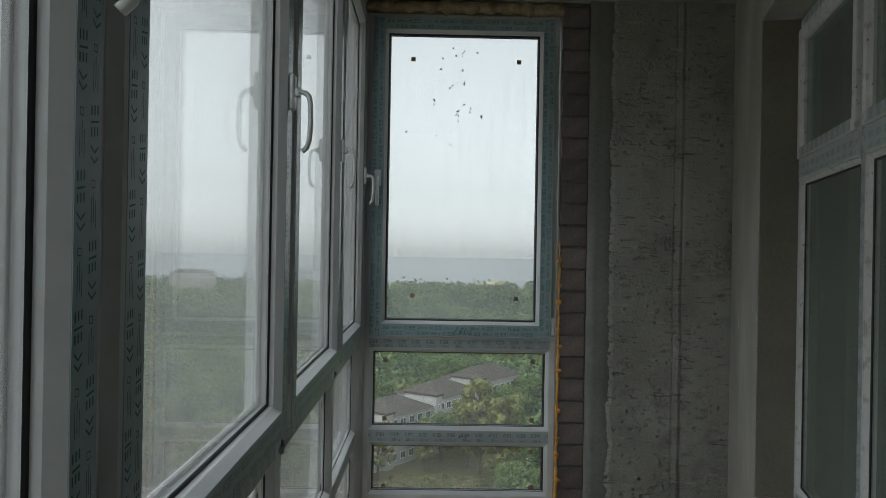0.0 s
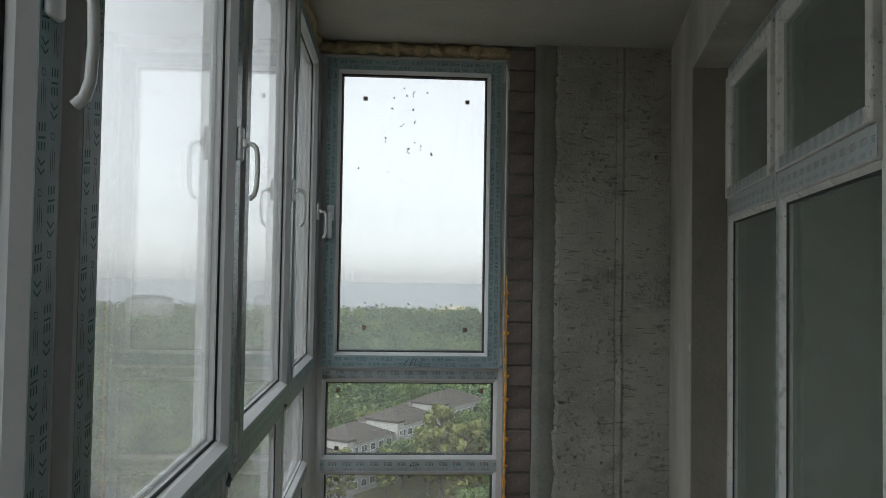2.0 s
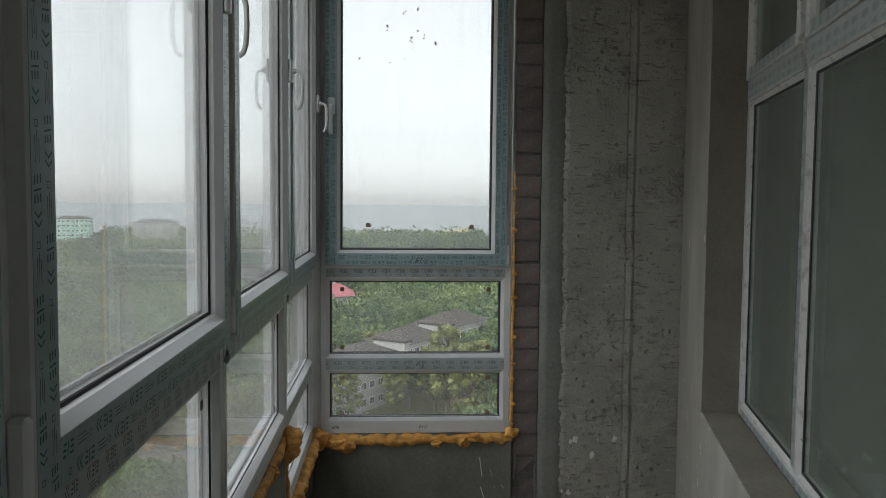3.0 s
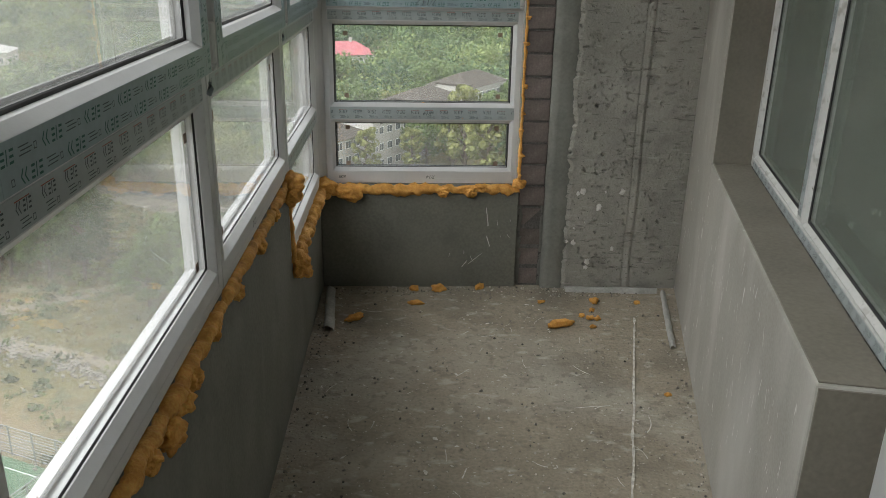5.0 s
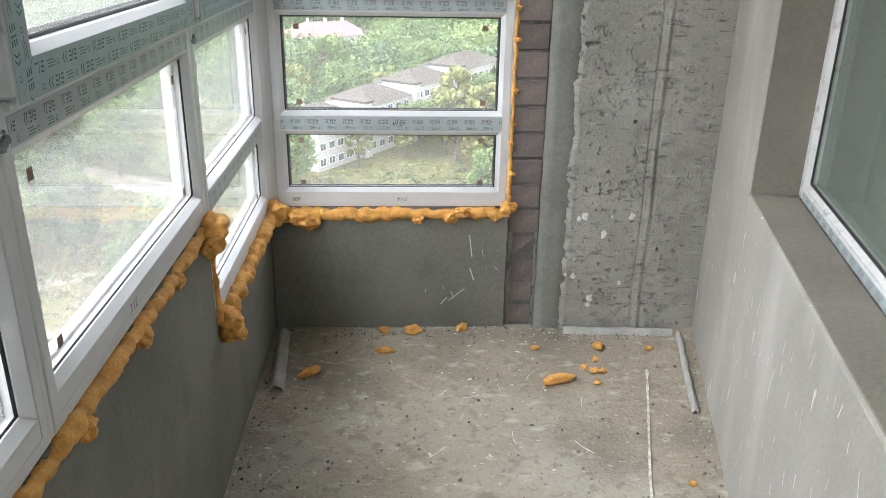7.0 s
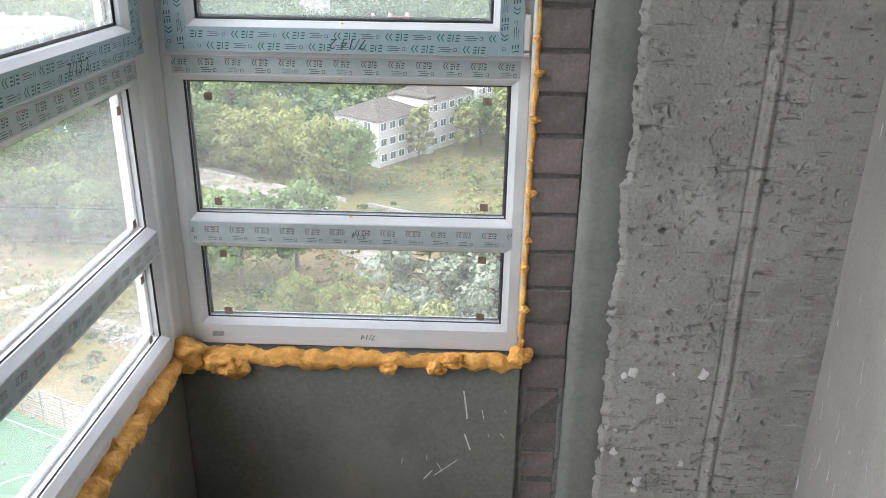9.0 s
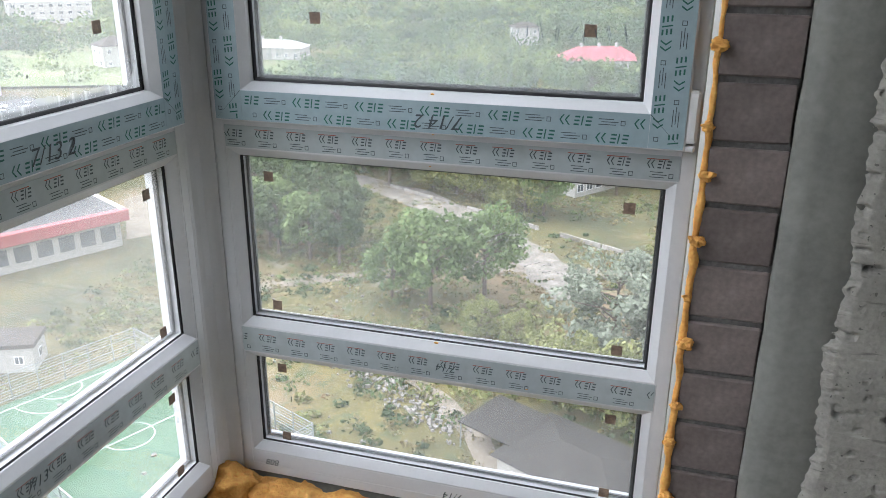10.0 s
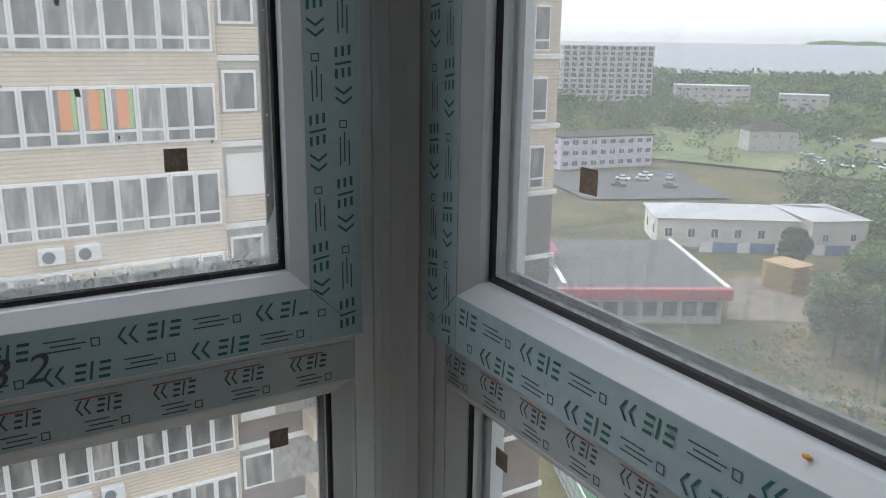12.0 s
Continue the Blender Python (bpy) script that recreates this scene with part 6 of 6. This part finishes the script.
sheet("meadow", "open green meadow beyond the warehouse", ((-300, 215), (-215, 200), (-140, 235), (-118, 280), (-190, 335), (-320, 340)), M_MEADOW, 0.9)
sheet("road_parking", "worn asphalt parking by the offices", ((-196, 150), (-158, 140), (-142, 176), (-182, 196)), M_ASPHALT, 0.5)
sheet("road_yard", "wet pale dirt yard", ((-92, 118), (-78, 100), (-66, 116), (-70, 134), (-84, 140)), M_DIRT, 0.12)


def track(label, pts, wide, lift, material=None):
    bm = bmesh.new()
    prev = None
    n = 40
    for i in range(n + 1):
        f = i / n * (len(pts) - 1)
        k = min(int(f), len(pts) - 2)
        p = Vector(pts[k]).lerp(Vector(pts[k + 1]), f - k)
        d = (Vector(pts[k + 1]) - Vector(pts[k])).normalized()
        s = Vector((-d.y, d.x))
        w = wide * (1 + 0.5 * noise.noise((i * 0.35, wide, 2)))
        row = [bm.verts.new((p.x + s.x * q * w, p.y + s.y * q * w, GROUND + lift)) for q in (-1, 1)]
        if prev:
            bm.faces.new((prev[0], prev[1], row[1], row[0]))
        prev = row
    return tagged(obj("road", bm, material or M_DIRT), label, "track", kind="structure")


track("bare dirt track through the grass", [(-56, 86), (-38, 98), (-20, 106), (-4, 108), (10, 104)], 1.5, 0.10)
track("bare dirt track past the rubble", [(-52, 84), (-34, 78), (-22, 72), (-14, 64), (-8, 52)], 1.1, 0.14)
track("wide dirt lane beside the block", [(-64, 144), (-58, 141), (-45, 136), (-33, 127), (-24, 119), (-15, 108), (-9, 98)], 3.6, 0.16, M_MUD)
rng = random.Random(23)
bm = bmesh.new()
for i in range(900):
    f = rng.random()
    if i < 560:
        x, y = -46 + 30 * f + rng.gauss(0, 1.1), 82 - 14 * f + rng.gauss(0, 1.0) - 4 * f * f
    elif i < 760:
        x, y = -34 + 44 * f + rng.gauss(0, 1.5), 108 - 4 * f + rng.gauss(0, 1.6)
    else:
        x, y = rng.gauss(-32, 12), rng.gauss(78, 14)
    r = rng.uniform(0.06, 0.24)
    box(bm, (-r, -r * 0.7, -0.1), (r, r * 0.7, r * 0.8), 0, pose(x, y, GROUND + 0.1, rng.uniform(-20, 20), rng.uniform(-20, 20), rng.uniform(0, 180)))
tagged(obj("rubble", bm, M_RUBBLE), "broken concrete rubble strewn along the track", "rubble", kind="stuff")
wall_low = thing("low_wall", "low broken concrete wall beside the lane", "wall", "", "", (-49.6, 139.5, GROUND))
wall_low.rotation_euler = (0, 0, radians(-27.5))
for k in range(14):
    if k not in (4, 9):
        part("panel", bm_box((k * 3.9, -0.15, -0.2), (k * 3.9 + 3.6, 0.15, 0.7), 0.03), M_RUBBLE, wall_low)

# low bushes over the rough ground
rg = np.random.default_rng(31)
M_RUST = mat("rusty_brown_weeds", (0.20, 0.11, 0.045), 0.9, spread=0.4, scale=0.5, fine=3, bump=0, second=(0.26, 0.17, 0.08))
M_WEED = mat("dry_weeds", (0.21, 0.155, 0.055), 0.9, spread=0.4, scale=0.4, fine=3, bump=0, second=(0.27, 0.24, 0.12))
for name, label, count, big, leafy, size, material, lo in (("bushes", "low green scrub on the rough ground", 1500, 1.2, 46, 0.24, M_LEAF[1], 0.0), ("scrub", "dark green undergrowth on the rough ground", 900, 1.3, 46, 0.26, M_LEAF[3], 0.1), ("weeds", "dry yellow weeds on the rough ground", 3600, 0.65, 22, 0.18, M_WEED, -0.25), ("dead_weeds", "rusty brown dead weeds on the rough ground", 1500, 0.6, 22, 0.16, M_RUST, 0.12), ("low_growth", "short mid green growth on the rough ground", 2600, 0.7, 26, 0.16, M_LEAF[0], -0.05)):
    vv = []
    for i in range(count):
        x, y = rg.uniform(-70, 50), rg.uniform(44, 150)
        if any((x - a) ** 2 + (y - b) ** 2 < (r - 4) ** 2 for a, b, r in KEEP):
            continue
        if noise.noise((x * 0.06, y * 0.06, big * 10)) < lo:
            continue
        s = rg.uniform(0.3, big)
        vv.append(leaf_cloud(rg, leafy, [(x, y, GROUND + s * 0.35, s), (x + s, y + 0.3 * s, GROUND + s * 0.2, s * 0.7)], size))
    tagged(new(name, cloud_mesh(name, np.concatenate(vv), material)), label, "bushes", kind="stuff")

# the woods out to the shore
vv = [[], [], []]
placed = 0
for i in range(26000):
    r = 150 + 2300 * rg.random() ** 1.9
    az = radians(rg.uniform(-32, 66))
    x, y = -r * math.sin(az), r * math.cos(az)
    if y > coast(x) - 14 or y < 110:
        continue
    meadow = (-250 < x < -120 and 150 < y < 330 and x < -110)
    if meadow and rg.random() > 0.06:
        continue
    if any((x - a) ** 2 + (y - b) ** 2 < q * q for a, b, q in KEEP):
        continue
    if x < -70 and y < 175:
        continue
    if y < 150 and x > -0.44 * y:
        continue
    if -70 < x < 60 and y < 205 and rg.random() > 0.3:
        continue
    # keep sight lines to the far houses
    if any(abs(x - a * (y / b)) < q * 0.62 and b - 46 < y < b for a, b, q in KEEP if b > 150):
        continue
    s = rg.uniform(3.6, 6.2) * (1.0 if r < 500 else 1.25)
    h = rg.uniform(5.0, 9.5) * (1.0 if r < 900 else 0.8)
    n = 260 if r < 260 else 150 if r < 420 else 56 if r < 800 else 22
    z = ground_z(x, y)
    lob = [(x, y, z + h - s * 0.5, s), (x + s * 0.7, y + s * 0.2, z + h - s * 0.9, s * 0.7), (x - s * 0.6, y - s * 0.4, z + h - s * 1.0, s * 0.75), (x + 0.1 * s, y - s * 0.6, z + h * 0.4, s * 0.8)]
    tone = int(min(2, max(0, round(0.9 + 2.2 * noise.noise((x * 0.012, y * 0.012, 4)) + rg.normal() * 0.7))))
    vv[(1, 0, 2)[tone]].append(leaf_cloud(rg, n, lob, 0.55 if r < 260 else 0.62 if r < 420 else 1.15 if r < 800 else 2.0))
    placed += 1
    if placed > 6500:
        break
for clumps, leaves, label in zip(vv, M_WOODS_ALL, ("dense green woods stretching to the shore", "dark blue-green trees among the woods", "light yellow-green trees among the woods")):
    tagged(new("far_woods", cloud_mesh("far_woods", np.concatenate(clumps), leaves)), label, "woods", kind="stuff")

# parked cars near the offices
def car(paint):
    t = thing("car", "small parked car seen from far above", "car", "parked cars")
    bm = bmesh.new()
    box(bm, (-2.1, -0.85, 0.35), (2.1, 0.85, 0.95), 0.15)
    part("body", bm, paint, t)
    bm = bmesh.new()
    vs = box(bm, (-1.2, -0.78, 0.95), (1.0, 0.78, 1.5))
    for v in vs:
        if v.co.z > 1.3:
            v.co.x *= 0.72
    part("cabin", bm, M_PANE_FAR, t)
    part("roof_panel", bm_box((-0.8, -0.7, 1.5), (0.65, 0.7, 1.55), 0.02), paint, t)
    for x in (-1.3, 1.3):
        for y in (-0.8, 0.8):
            bm = bmesh.new()
            bmesh.ops.create_cone(bm, cap_ends=True, segments=14, radius1=0.33, radius2=0.33, depth=0.22, matrix=Matrix.Translation((x, y, 0.33)) @ pose(0, 0, 0, 90, 0, 0))
            part("wheel", bm, M_GASKET, t)
    return t


cars = [car(p) for p in M_CAR]
lots = [(-175, 168, 30), (-172, 173, 32), (-168, 160, 28), (-176, 178, 30), (-170, 182, 120), (-160, 172, 30), (-165, 247, 10), (-170, 252, 12), (-176, 256, 8), (-158, 250, 10), (-182, 262, 15), (-168, 262, 14), (-150, 258, 20), (-158, 266, 12), (-186, 300, 0), (-205, 312, 0)]
for k, (x, y, a) in enumerate(lots):
    m = pose(x, y, GROUND + (0.55 if y < 200 else 0.95), 0, 0, a)
    if k < 3:
        cars[k].matrix_basis = m
    else:
        copy_thing(cars[k % 3], m)


# ---- bricks beside the end window, last of the setting ----
brick_wall = thing("brick_strip", "column of dark brown bricks with thin recessed joints", "brick wall", "", "structure", (0.607, 3.56, 0))
bm = bm_box((-0.058, -0.024, -0.0435), (0.058, 0.03, 0.0435), 0.003)
brick_me = bpy.data.meshes.new("brick")
bm.to_mesh(brick_me)
bm.free()
brick_me.materials.append(M_BRICK)
rng = random.Random(3)
z, k = 0.047, 0
while z < CEIL:
    ob = new("brick", brick_me)
    ob.parent = brick_wall
    low = z < 0.42
    ob.location = (rng.uniform(-0.002, 0.002), 0.006 * low + rng.uniform(-0.0015, 0.0015), z)
    ob.rotation_euler = (rng.uniform(-0.01, 0.01), rng.uniform(-0.008, 0.008), rng.uniform(-0.015, 0.015))
    ob.scale = (0.82 if low else 1.0, 1, 0.93 if low else 1.0)
    z += 0.0965
    k += 1
bm = bm_box((-0.0575, -0.0175, 0.0), (0.0575, 0.0, CEIL))
part("mortar_joint", bm, M_JOINT, brick_wall)
bm = bmesh.new()
prev = None
for j in range(60):
    z = 0.455 * j / 59
    e = 0.010 * noise.noise((3, z * 16, 0)) + 0.006 * noise.noise((5, z * 60, 0))
    row = []
    for i in range(25):
        f = i / 24
        x = -0.060 + 0.118 * f + e * (1 - f)
        y = -0.0135 - 0.006 * noise.noise((x * 30, z * 22, 4)) - 0.003 * noise.noise((x * 110, z * 90, 9))
        if f < 0.18 or f > 0.90:
            y -= 0.006
        if j > 56:
            y += 0.004 * (j - 56)
        row.append(bm.verts.new((x, y, z)))
    if prev:
        for i in range(24):
            bm.faces.new((prev[i], prev[i + 1], row[i + 1], row[i]))
    prev = row
part("mortar_smear", bm, M_MORTAR, brick_wall, "rough grey mortar smeared round the lowest bricks", True)
